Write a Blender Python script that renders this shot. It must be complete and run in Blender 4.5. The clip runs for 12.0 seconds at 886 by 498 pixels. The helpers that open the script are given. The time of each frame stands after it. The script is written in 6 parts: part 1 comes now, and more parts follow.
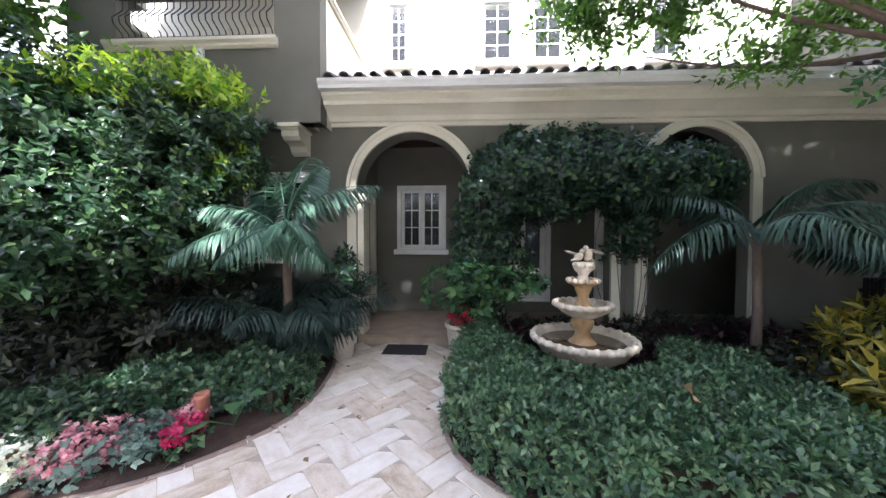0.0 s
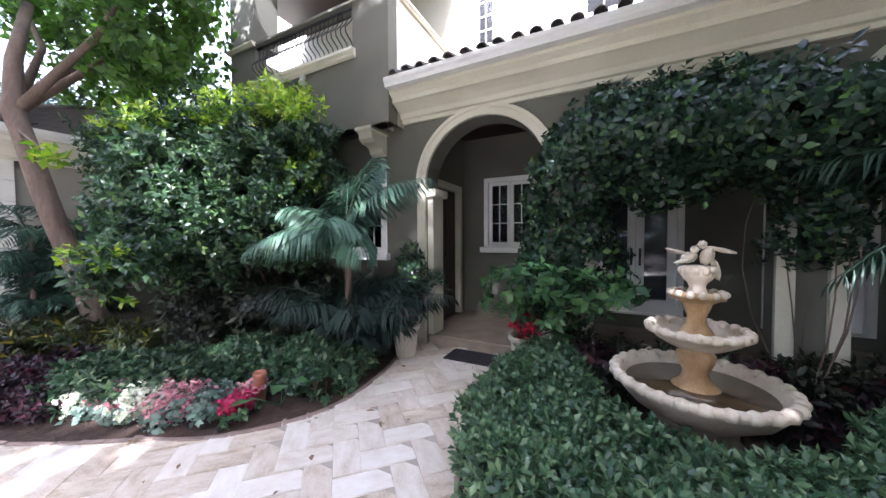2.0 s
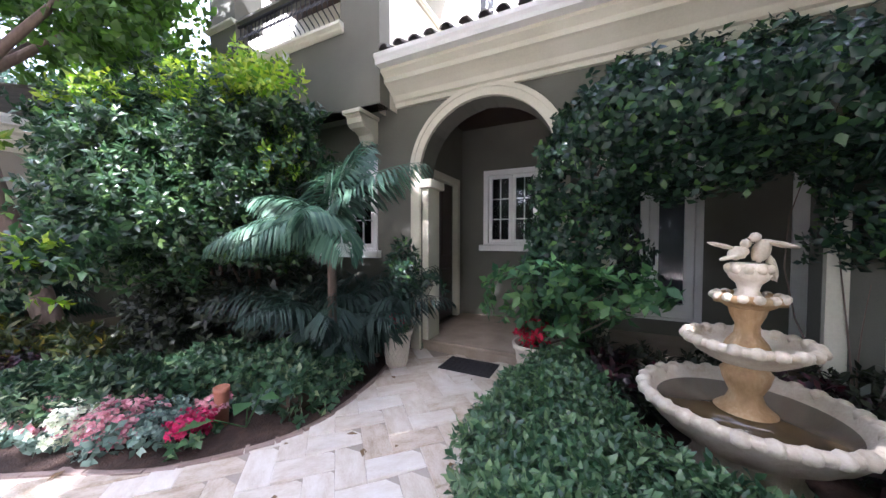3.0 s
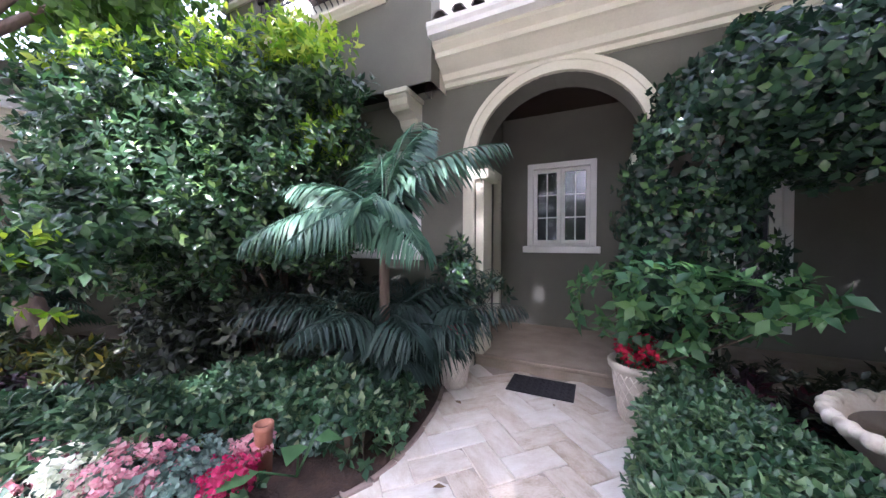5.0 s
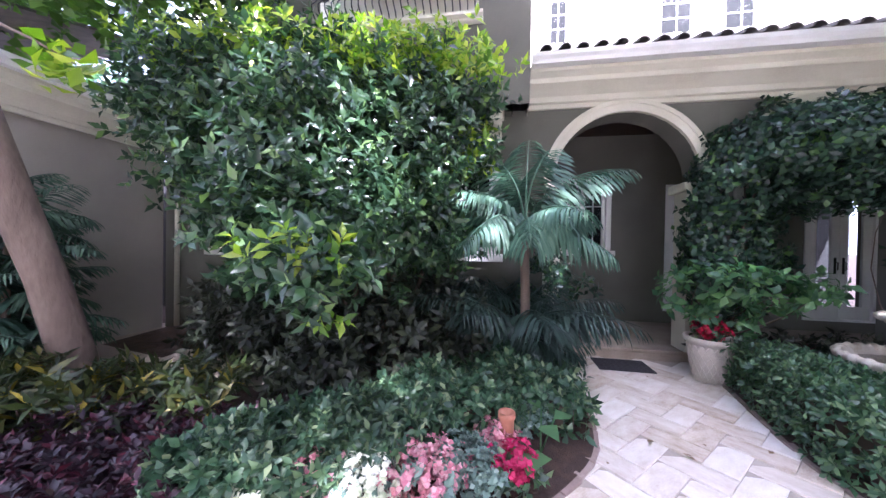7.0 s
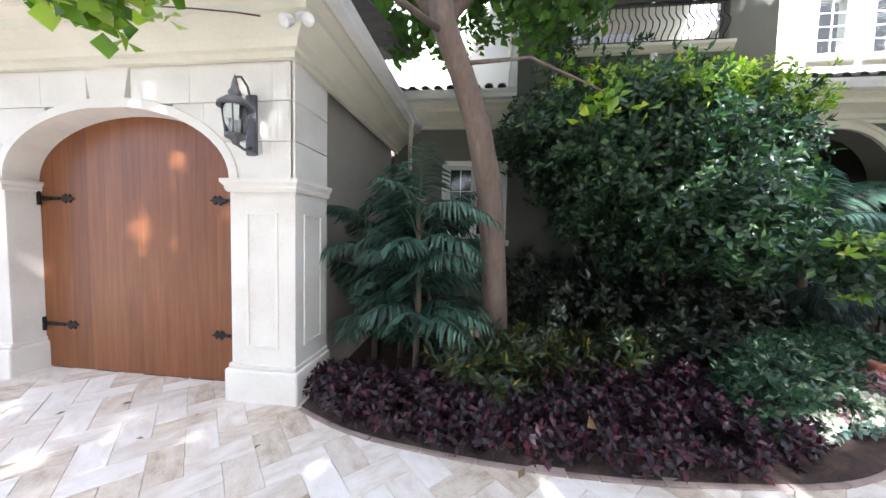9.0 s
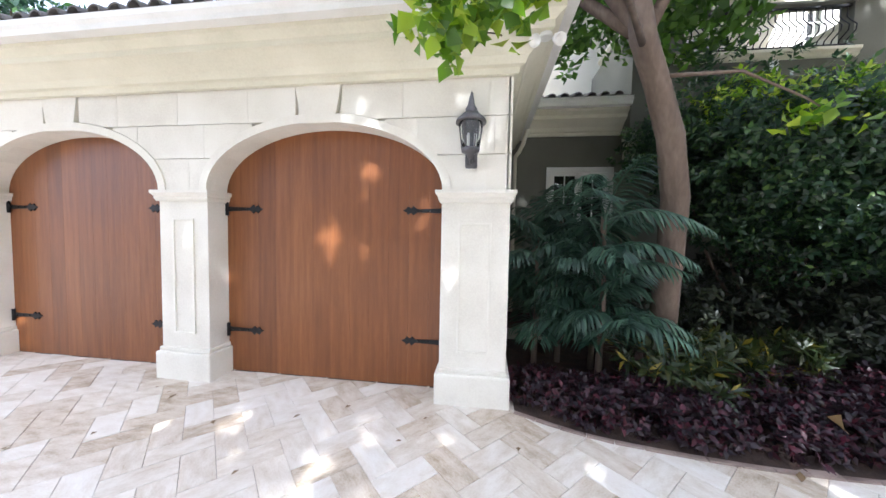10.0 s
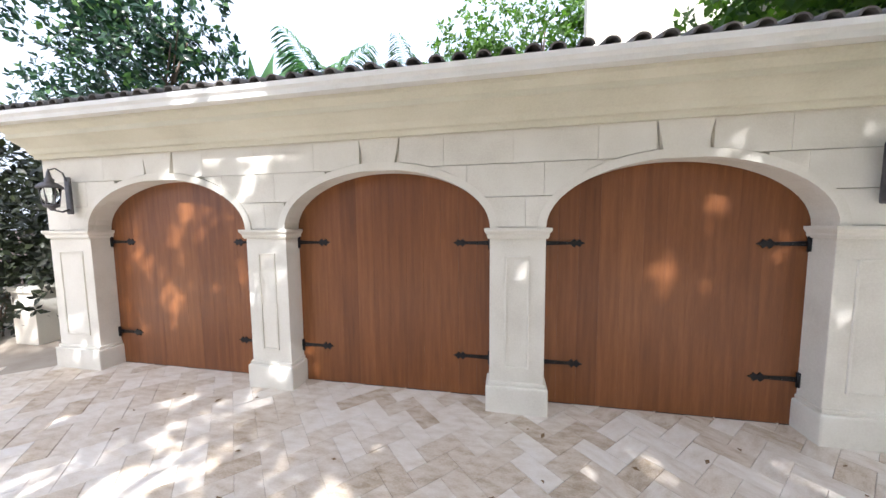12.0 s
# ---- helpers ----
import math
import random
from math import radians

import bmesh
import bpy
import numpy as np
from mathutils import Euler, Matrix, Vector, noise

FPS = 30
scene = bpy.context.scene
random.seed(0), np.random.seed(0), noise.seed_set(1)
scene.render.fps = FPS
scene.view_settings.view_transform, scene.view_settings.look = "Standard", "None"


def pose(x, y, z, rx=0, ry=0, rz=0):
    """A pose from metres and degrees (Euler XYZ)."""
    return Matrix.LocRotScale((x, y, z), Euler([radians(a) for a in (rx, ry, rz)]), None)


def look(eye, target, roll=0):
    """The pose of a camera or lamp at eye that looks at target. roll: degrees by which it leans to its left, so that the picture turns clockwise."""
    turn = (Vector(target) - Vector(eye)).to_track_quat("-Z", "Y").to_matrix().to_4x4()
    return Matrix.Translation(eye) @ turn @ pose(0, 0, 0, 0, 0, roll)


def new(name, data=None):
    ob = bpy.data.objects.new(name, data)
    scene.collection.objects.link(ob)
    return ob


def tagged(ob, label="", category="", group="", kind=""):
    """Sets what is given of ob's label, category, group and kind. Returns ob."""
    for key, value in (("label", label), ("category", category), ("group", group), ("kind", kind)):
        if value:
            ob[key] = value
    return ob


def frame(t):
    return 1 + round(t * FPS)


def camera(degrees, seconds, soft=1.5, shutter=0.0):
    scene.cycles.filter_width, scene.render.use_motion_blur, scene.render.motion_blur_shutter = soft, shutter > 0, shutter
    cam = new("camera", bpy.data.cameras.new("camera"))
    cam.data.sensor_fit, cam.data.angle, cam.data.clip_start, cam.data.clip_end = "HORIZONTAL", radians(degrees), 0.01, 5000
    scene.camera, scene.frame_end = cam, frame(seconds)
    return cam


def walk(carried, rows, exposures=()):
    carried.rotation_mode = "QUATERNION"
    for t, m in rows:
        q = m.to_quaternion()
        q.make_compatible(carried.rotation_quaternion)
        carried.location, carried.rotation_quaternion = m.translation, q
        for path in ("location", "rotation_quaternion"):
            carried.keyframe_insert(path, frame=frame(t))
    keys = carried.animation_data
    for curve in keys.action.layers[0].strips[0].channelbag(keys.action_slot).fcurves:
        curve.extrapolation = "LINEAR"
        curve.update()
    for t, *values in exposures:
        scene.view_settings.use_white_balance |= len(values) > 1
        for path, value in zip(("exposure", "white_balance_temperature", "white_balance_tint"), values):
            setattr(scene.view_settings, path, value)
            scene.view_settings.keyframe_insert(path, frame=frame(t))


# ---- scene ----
cam = camera(109.3, 12.0)
EXPO = [(0.0, 2.38, 5480, 21), (2.0, 2.42, 5450, 23), (4.5, 2.78, 5420, 28), (6.7, 2.85, 5250, 34), (8.4, 2.22, 5400, 19), (10.0, 2.0, 5500, 14), (12.0, 1.22, 5800, 14)]
PATH = [
    (0, (2.437, 1.928, 1.641), (2.339, 3.925, 1.586), 0.2),
    (0.5, (2.629, 1.989, 1.625), (2.236, 3.948, 1.562), 0.1),
    (1, (2.908, 2.132, 1.643), (2.269, 4.026, 1.576), -0.0),
    (1.5, (3.132, 2.379, 1.629), (2.291, 4.193, 1.57), 0.1),
    (2, (3.244, 2.622, 1.608), (2.338, 4.404, 1.545), -0.3),
    (2.5, (3.155, 2.833, 1.558), (2.258, 4.62, 1.497), -0.1),
    (4.5, (2.486, 3.374, 1.508), (1.615, 5.174, 1.468), 0.2),
    (5, (2.127, 3.218, 1.466), (1.265, 5.023, 1.438), 0.2),
    (5.5, (1.756, 2.995, 1.456), (1.043, 4.864, 1.438), 0.6),
    (6, (1.36, 2.769, 1.486), (0.796, 4.687, 1.464), 0.8),
    (6.5, (0.836, 2.529, 1.497), (0.441, 4.49, 1.48), 1.0),
    (8.3, (-2.386, 1.328, 1.42), (-2.686, 3.305, 1.376), 1.2),
    (8.5, (-2.761, 1.187, 1.518), (-3.048, 3.164, 1.422), 1.4),
    (9, (-3.9, 0.887, 1.511), (-4.142, 2.869, 1.399), 1.4),
    (9.5, (-4.898, 0.699, 1.503), (-5.122, 2.684, 1.395), 1.2),
    (10, (-5.764, 0.552, 1.534), (-6.037, 2.531, 1.435), 1.1),
    (10.5, (-6.641, 0.381, 1.545), (-6.953, 2.355, 1.467), 0.8),
    (11, (-7.536, 0.253, 1.684), (-7.847, 2.225, 1.568), 0.6),
    (11.5, (-8.378, 0.156, 1.783), (-8.729, 2.12, 1.651), -0.0),
    (12, (-9.127, 0.073, 1.99), (-9.51, 2.03, 1.831), -0.5),
]
walk(cam, [(t, look(eye, target, roll)) for t, eye, target, roll in PATH], EXPO)

from mathutils.geometry import tessellate_polygon

# ---- world, sun ----
world = bpy.data.worlds.new("sky")
scene.world = world
world.use_nodes = True
wn, wl = world.node_tree.nodes, world.node_tree.links
sky = wn.new("ShaderNodeTexSky")
sky.sky_type, sky.sun_disc = "NISHITA", False
SUN_TO = Vector((0.26, -0.74, 0.76)).normalized()
sky.sun_elevation = math.asin(SUN_TO.z)
sky.sun_rotation = math.atan2(SUN_TO.x, SUN_TO.y)
sky.air_density, sky.dust_density, sky.ozone_density = 1.0, 7.0, 0.5
haze = wn.new("ShaderNodeMix")
haze.data_type = "RGBA"
haze.inputs["Factor"].default_value = 0.5
haze.inputs["B"].default_value = (7.0, 7.3, 7.8, 1)
wl.new(sky.outputs["Color"], haze.inputs["A"])
wl.new(haze.outputs["Result"], wn["Background"].inputs["Color"])
wn["Background"].inputs["Strength"].default_value = 0.15
sun_data = bpy.data.lights.new("sun", "SUN")
sun_data.energy, sun_data.angle, sun_data.color = 5.0, radians(0.6), (1.0, 0.95, 0.86)
sun = new("sun", sun_data)
sun.matrix_world = look(SUN_TO * 60, (0, 0, 0))


# ---- materials ----
def base_mat(name, rough=0.6, metal=0.0):
    m = bpy.data.materials.new(name)
    m.use_nodes = True
    b = m.node_tree.nodes["Principled BSDF"]
    b.inputs["Roughness"].default_value = rough
    b.inputs["Metallic"].default_value = metal
    return m, m.node_tree.nodes, m.node_tree.links, b


def ramp_of(nodes, colors, spots=None):
    r = nodes.new("ShaderNodeValToRGB")
    e = r.color_ramp.elements
    while len(e) < len(colors):
        e.new(0.5)
    for i, c in enumerate(colors):
        e[i].position = spots[i] if spots else i / (len(colors) - 1)
        e[i].color = (*c, 1)
    return r


def surface(name, colors, rough=0.7, metal=0.0, scale=3.0, fine=40.0, bump=0.2, vary=0.0, spots=None, stretch=(1, 1, 1), dist=0.01):
    """Two scales of noise in the colour, fine relief, and a shift from piece to piece."""
    m, n, l, b = base_mat(name, rough, metal)
    tc = n.new("ShaderNodeTexCoord")
    mp = n.new("ShaderNodeMapping")
    mp.inputs["Scale"].default_value = stretch
    l.new(tc.outputs["Object"], mp.inputs["Vector"])
    geo = n.new("ShaderNodeObjectInfo")
    off = n.new("ShaderNodeVectorMath")
    off.operation = "SCALE"
    off.inputs[0].default_value = (37.0, 23.0, 51.0)
    l.new(geo.outputs["Random"], off.inputs["Scale"])
    add = n.new("ShaderNodeVectorMath")
    l.new(mp.outputs["Vector"], add.inputs[0])
    l.new(off.outputs["Vector"], add.inputs[1])
    n1, n2 = n.new("ShaderNodeTexNoise"), n.new("ShaderNodeTexNoise")
    n1.inputs["Scale"].default_value, n1.inputs["Detail"].default_value = scale, 5
    n2.inputs["Scale"].default_value, n2.inputs["Detail"].default_value = fine, 4
    for k in (n1, n2):
        l.new(add.outputs["Vector"], k.inputs["Vector"])
    mix = n.new("ShaderNodeMath")
    mix.operation = "MULTIPLY_ADD"
    l.new(n2.outputs["Fac"], mix.inputs[0])
    mix.inputs[1].default_value = 0.45
    l.new(n1.outputs["Fac"], mix.inputs[2])
    shift = n.new("ShaderNodeMath")
    shift.operation = "MULTIPLY_ADD"
    isl = n.new("ShaderNodeNewGeometry")
    both = n.new("ShaderNodeMath")
    l.new(isl.outputs["Random Per Island"], both.inputs[0])
    l.new(geo.outputs["Random"], both.inputs[1])
    fr = n.new("ShaderNodeMath")
    fr.operation = "FRACT"
    l.new(both.outputs[0], fr.inputs[0])
    l.new(fr.outputs[0], shift.inputs[0])
    shift.inputs[1].default_value = vary
    l.new(mix.outputs[0], shift.inputs[2])
    sub = n.new("ShaderNodeMath")
    sub.operation = "SUBTRACT"
    l.new(shift.outputs[0], sub.inputs[0])
    sub.inputs[1].default_value = 0.22 + vary / 2
    r = ramp_of(n, colors, spots)
    l.new(sub.outputs[0], r.inputs["Fac"])
    l.new(r.outputs["Color"], b.inputs["Base Color"])
    bp = n.new("ShaderNodeBump")
    bp.inputs["Strength"].default_value, bp.inputs["Distance"].default_value = bump, dist
    l.new(mix.outputs[0], bp.inputs["Height"])
    l.new(bp.outputs["Normal"], b.inputs["Normal"])
    return m


def leaf_mat(name, colors, rough=0.38, through_light=0.35, spots=None):
    """Leaves: each one its own tone, glossy, some light passing through."""
    m, n, l, b = base_mat(name, rough)
    g = n.new("ShaderNodeNewGeometry")
    r = ramp_of(n, colors, spots)
    l.new(g.outputs["Random Per Island"], r.inputs["Fac"])
    tc, nz = n.new("ShaderNodeTexCoord"), n.new("ShaderNodeTexNoise")
    nz.inputs["Scale"].default_value = 2.2
    l.new(tc.outputs["Object"], nz.inputs["Vector"])
    hsv = n.new("ShaderNodeHueSaturation")
    mr = n.new("ShaderNodeMapRange")
    mr.inputs["To Min"].default_value, mr.inputs["To Max"].default_value = 0.55, 1.45
    l.new(nz.outputs["Fac"], mr.inputs["Value"])
    l.new(mr.outputs["Result"], hsv.inputs["Value"])
    l.new(r.outputs["Color"], hsv.inputs["Color"])
    l.new(hsv.outputs["Color"], b.inputs["Base Color"])
    tr = n.new("ShaderNodeBsdfTranslucent")
    br = n.new("ShaderNodeHueSaturation")
    br.inputs["Value"].default_value, br.inputs["Saturation"].default_value = 1.6, 1.15
    l.new(hsv.outputs["Color"], br.inputs["Color"])
    l.new(br.outputs["Color"], tr.inputs["Color"])
    mx = n.new("ShaderNodeMixShader")
    mx.inputs["Fac"].default_value = through_light
    l.new(b.outputs["BSDF"], mx.inputs[1])
    l.new(tr.outputs["BSDF"], mx.inputs[2])
    l.new(mx.outputs["Shader"], n["Material Output"].inputs["Surface"])
    return m


def glass_mat(name):
    m, n, l, b = base_mat(name, 0.03)
    b.inputs["Base Color"].default_value = (0.9, 0.95, 0.95, 1)
    b.inputs["Transmission Weight"].default_value = 1.0
    b.inputs["IOR"].default_value = 1.36
    return m


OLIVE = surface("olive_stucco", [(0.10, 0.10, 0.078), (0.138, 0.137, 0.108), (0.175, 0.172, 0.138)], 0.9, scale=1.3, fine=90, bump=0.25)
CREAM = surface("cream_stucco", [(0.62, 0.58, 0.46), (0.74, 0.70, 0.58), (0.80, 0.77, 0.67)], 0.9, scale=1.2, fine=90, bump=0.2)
STONE = surface("cast_stone", [(0.57, 0.53, 0.45), (0.73, 0.70, 0.615), (0.82, 0.795, 0.725)], 0.85, scale=2.0, fine=60, bump=0.3, vary=0.18)
# Beige for the garage's side, darkened so the colour carries its shade.
BEIGE = surface("shade_toned_stucco", [(0.30, 0.275, 0.225), (0.38, 0.35, 0.29), (0.44, 0.41, 0.345)], 0.9, scale=1.4, fine=90, bump=0.2)
TRIM = surface("trim_stone", [(0.50, 0.475, 0.36), (0.64, 0.61, 0.48), (0.74, 0.71, 0.585)], 0.8, scale=1.6, fine=50, bump=0.2)
WHITE = surface("white_paint", [(0.62, 0.61, 0.56), (0.76, 0.75, 0.71), (0.82, 0.81, 0.78)], 0.5, scale=3, fine=60, bump=0.05)
TRAV = surface("travertine", [(0.33, 0.25, 0.16), (0.52, 0.44, 0.34), (0.64, 0.58, 0.495), (0.73, 0.69, 0.625)], 0.6, scale=6, fine=45, bump=0.4, vary=0.56, spots=[0.0, 0.3, 0.62, 1.0], stretch=(1, 2.2, 1))
# Darker travertine for the porch; the shade is put into the colour.
PORCH = surface("shaded_travertine", [(0.20, 0.155, 0.11), (0.32, 0.26, 0.195), (0.43, 0.37, 0.295)], 0.55, scale=4, fine=45, bump=0.35, vary=0.3)
JOINT = surface("joint_sand", [(0.24, 0.20, 0.15), (0.36, 0.31, 0.25), (0.45, 0.40, 0.33)], 0.95, scale=3, fine=80)
SOIL = surface("mulch", [(0.012, 0.008, 0.006), (0.045, 0.026, 0.018), (0.10, 0.055, 0.035)], 0.95, scale=9, fine=70, bump=1.0, dist=0.03)
EDGE = surface("edge_brick", [(0.17, 0.12, 0.10), (0.28, 0.21, 0.175), (0.38, 0.31, 0.27)], 0.85, scale=6, fine=60, vary=0.3)
WOOD = surface("cedar", [(0.105, 0.034, 0.011), (0.188, 0.066, 0.019), (0.27, 0.106, 0.033)], 0.40, scale=2.4, fine=22, bump=0.12, vary=0.32, stretch=(9, 9, 0.55))
IRON = surface("black_iron", [(0.01, 0.01, 0.011), (0.02, 0.02, 0.022), (0.04, 0.036, 0.034)], 0.45, 0.6, scale=9, fine=80, bump=0.2)
TILE = surface("roof_tile", [(0.05, 0.045, 0.042), (0.11, 0.10, 0.09), (0.20, 0.17, 0.14)], 0.8, scale=6, fine=50, vary=0.4, bump=0.4)
BARK = surface("bark", [(0.07, 0.05, 0.038), (0.15, 0.11, 0.083), (0.26, 0.20, 0.155)], 0.9, scale=5, fine=30, bump=0.8, stretch=(1, 1, 0.35), dist=0.02)
TWIG = surface("twig", [(0.05, 0.035, 0.022), (0.10, 0.075, 0.05)], 0.9, scale=8, fine=40)
FOUNT = surface("fountain_stone", [(0.40, 0.28, 0.16), (0.63, 0.54, 0.41), (0.75, 0.69, 0.58)], 0.8, scale=9, fine=60, bump=0.8)
RUST = surface("stained_stone", [(0.22, 0.11, 0.04), (0.44, 0.28, 0.13), (0.66, 0.54, 0.36)], 0.7, scale=11, fine=60, bump=0.8, stretch=(1, 1, 0.4))
POT = surface("glazed_planter", [(0.40, 0.34, 0.27), (0.56, 0.50, 0.42), (0.68, 0.63, 0.55)], 0.55, scale=7, fine=60, bump=0.5)
TERRA = surface("terracotta", [(0.22, 0.085, 0.05), (0.34, 0.14, 0.085), (0.42, 0.20, 0.13)], 0.8, scale=6, fine=60)
# Near-black so the rooms look unlit; their darkness is in the colour.
DARK = surface("interior_gloom", [(0.012, 0.011, 0.011), (0.022, 0.02, 0.02)], 0.9, scale=2, fine=20)
MAT_ = surface("rubber_mat", [(0.010, 0.010, 0.012), (0.028, 0.026, 0.028)], 0.8, scale=20, fine=120, bump=0.6)
LAWN = surface("lawn", [(0.03, 0.05, 0.015), (0.06, 0.10, 0.025), (0.09, 0.13, 0.04)], 0.95, scale=4, fine=120, bump=0.6)
GLASS = glass_mat("pane_glass")
PEWTER = surface("pewter", [(0.06, 0.058, 0.062), (0.12, 0.115, 0.12), (0.20, 0.19, 0.195)], 0.45, 0.5, scale=12, fine=70, bump=0.3)
DOORWOOD = surface("dark_door_wood", [(0.025, 0.014, 0.009), (0.05, 0.028, 0.017)], 0.45, scale=3, fine=25, stretch=(8, 8, 0.6))
WATER = glass_mat("pool_water")

G_SHRUB = leaf_mat("shrub_leaf", [(0.014, 0.034, 0.018), (0.028, 0.062, 0.028), (0.05, 0.10, 0.036), (0.13, 0.21, 0.06)], 0.31, 0.3, spots=[0.0, 0.4, 0.85, 1.0])
# Near-black greens: the shade on the scrub is part of the leaf colour.
G_SCRUB = leaf_mat("shade_toned_scrub_leaf", [(0.012, 0.016, 0.010), (0.022, 0.030, 0.014), (0.04, 0.05, 0.022)], 0.45, 0.15)
G_HEDGE = leaf_mat("hedge_leaf", [(0.022, 0.054, 0.028), (0.05, 0.108, 0.052), (0.09, 0.165, 0.075), (0.17, 0.25, 0.115)], 0.28, 0.25)
G_VINE = leaf_mat("vine_leaf", [(0.011, 0.028, 0.019), (0.022, 0.05, 0.03), (0.04, 0.085, 0.04), (0.10, 0.19, 0.05)], 0.30, 0.3, spots=[0.0, 0.4, 0.85, 1.0])
G_PALM = leaf_mat("palm_leaf", [(0.05, 0.115, 0.075), (0.09, 0.18, 0.115), (0.15, 0.26, 0.16)], 0.4, 0.25)
G_CANE = leaf_mat("cane_palm_leaf", [(0.028, 0.062, 0.042), (0.05, 0.105, 0.066), (0.085, 0.155, 0.095)], 0.38, 0.25)
# Dark copy of the palm leaf; the shade below the palm is in it.
G_PALM_SHADE = leaf_mat("shaded_palm_leaf", [(0.016, 0.036, 0.026), (0.032, 0.066, 0.045)], 0.42, 0.2)
G_TREE = leaf_mat("tree_leaf", [(0.04, 0.085, 0.02), (0.075, 0.15, 0.03), (0.12, 0.22, 0.045)], 0.4, 0.5)
# Brightened yellow-green: sunlight in the colour of shrub sprays, also fresh tree leaves.
G_BRIGHT = leaf_mat("bright_lit_leaf", [(0.06, 0.12, 0.02), (0.13, 0.24, 0.03), (0.26, 0.36, 0.05), (0.36, 0.42, 0.08)], 0.35, 0.5)
G_LIGHT = leaf_mat("light_leaf", [(0.04, 0.105, 0.05), (0.075, 0.165, 0.07), (0.14, 0.26, 0.09)], 0.4, 0.4)
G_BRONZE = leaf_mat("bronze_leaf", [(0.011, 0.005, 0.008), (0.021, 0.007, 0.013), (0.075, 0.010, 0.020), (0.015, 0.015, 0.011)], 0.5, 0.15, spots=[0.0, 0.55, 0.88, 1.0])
G_CROTON = leaf_mat("croton_leaf", [(0.02, 0.035, 0.012), (0.035, 0.055, 0.014), (0.06, 0.07, 0.018), (0.34, 0.27, 0.04)], 0.4, 0.25, spots=[0.0, 0.5, 0.86, 1.0])
# The palest rosette leaves stand in for sun dapples.
G_ROSETTE = leaf_mat("rosette_leaf", [(0.022, 0.055, 0.03), (0.045, 0.10, 0.05), (0.08, 0.15, 0.07), (0.24, 0.30, 0.16)], 0.4, 0.25, spots=[0.0, 0.45, 0.85, 1.0])
G_YELLOW = leaf_mat("yellow_leaf", [(0.04, 0.07, 0.015), (0.12, 0.13, 0.022), (0.34, 0.27, 0.035), (0.46, 0.36, 0.06)], 0.4, 0.25)
# Last tone is a whitish green that paints sun dapples onto single leaves.
G_DAPPLED = leaf_mat("dapple_toned_leaf", [(0.018, 0.045, 0.024), (0.036, 0.075, 0.036), (0.07, 0.12, 0.05), (0.28, 0.34, 0.18)], 0.42, 0.25, spots=[0, 0.45, 0.85, 1.0])
F_PINK = leaf_mat("pink_bloom", [(0.42, 0.15, 0.19), (0.55, 0.27, 0.30), (0.66, 0.42, 0.42)], 0.6, 0.3)
F_WHITE = leaf_mat("white_bloom", [(0.52, 0.56, 0.40), (0.70, 0.72, 0.58), (0.78, 0.78, 0.70)], 0.6, 0.3)
F_MAGENTA = leaf_mat("magenta_bloom", [(0.30, 0.012, 0.06), (0.45, 0.02, 0.10), (0.58, 0.05, 0.16)], 0.55, 0.3)
F_RED = leaf_mat("red_bloom", [(0.34, 0.006, 0.03), (0.50, 0.015, 0.06), (0.60, 0.03, 0.10)], 0.55, 0.3)
G_GREY = leaf_mat("grey_green_leaf", [(0.10, 0.16, 0.13), (0.16, 0.24, 0.19), (0.24, 0.32, 0.26)], 0.5, 0.2)
F_TAN = leaf_mat("tan_leaf", [(0.42, 0.27, 0.12), (0.5, 0.34, 0.17)], 0.7, 0.2)
G_CANOPY = leaf_mat("canopy_leaf", [(0.03, 0.06, 0.018), (0.05, 0.10, 0.025), (0.07, 0.13, 0.03)], 0.5, 0.15)
G_DRY = leaf_mat("fallen_leaf", [(0.045, 0.028, 0.016), (0.10, 0.06, 0.03), (0.20, 0.13, 0.06), (0.10, 0.12, 0.03)], 0.7, 0.1)


# ---- building helpers ----
def smooth(mesh, on=True):
    mesh.polygons.foreach_set("use_smooth", [on] * len(mesh.polygons))


def mesh_of(name, verts, faces, mat, shade=False):
    me = bpy.data.meshes.new(name)
    me.from_pydata([tuple(v) for v in verts], [], faces)
    me.materials.append(mat)
    if shade:
        smooth(me)
    return me


def fix_normals(me):
    bm = bmesh.new()
    bm.from_mesh(me)
    bmesh.ops.recalc_face_normals(bm, faces=bm.faces)
    bm.to_mesh(me)
    bm.free()
    return me


def part(name, data, mat, parent=None, label=""):
    """Links a bmesh or mesh as one object under a thing or part."""
    if isinstance(data, bmesh.types.BMesh):
        me = bpy.data.meshes.new(name)
        bmesh.ops.recalc_face_normals(data, faces=data.faces)
        data.to_mesh(me)
        data.free()
        me.materials.append(mat)
    else:
        me = data
    ob = new(name, me)
    if parent:
        ob.parent = parent
    return tagged(ob, label)


def thing(name, label, category, loc=(0, 0, 0), group="", kind="", turn=0):
    ob = new(name)
    ob.empty_display_size = 0.1
    ob.matrix_world = pose(*loc, 0, 0, turn)
    return tagged(ob, label, category, group, kind)


def box(x0, x1, y0, y1, z0, z1, bevel=0.0, bm=None):
    out = bm or bmesh.new()
    r = bmesh.ops.create_cube(out, size=1)
    for v in r["verts"]:
        v.co = Vector(((x0 + x1) / 2 + v.co.x * (x1 - x0), (y0 + y1) / 2 + v.co.y * (y1 - y0), (z0 + z1) / 2 + v.co.z * (z1 - z0)))
    if bevel:
        bmesh.ops.bevel(out, geom=list({e for v in r["verts"] for e in v.link_edges}), offset=bevel, segments=2, affect="EDGES", profile=0.6)
    return out


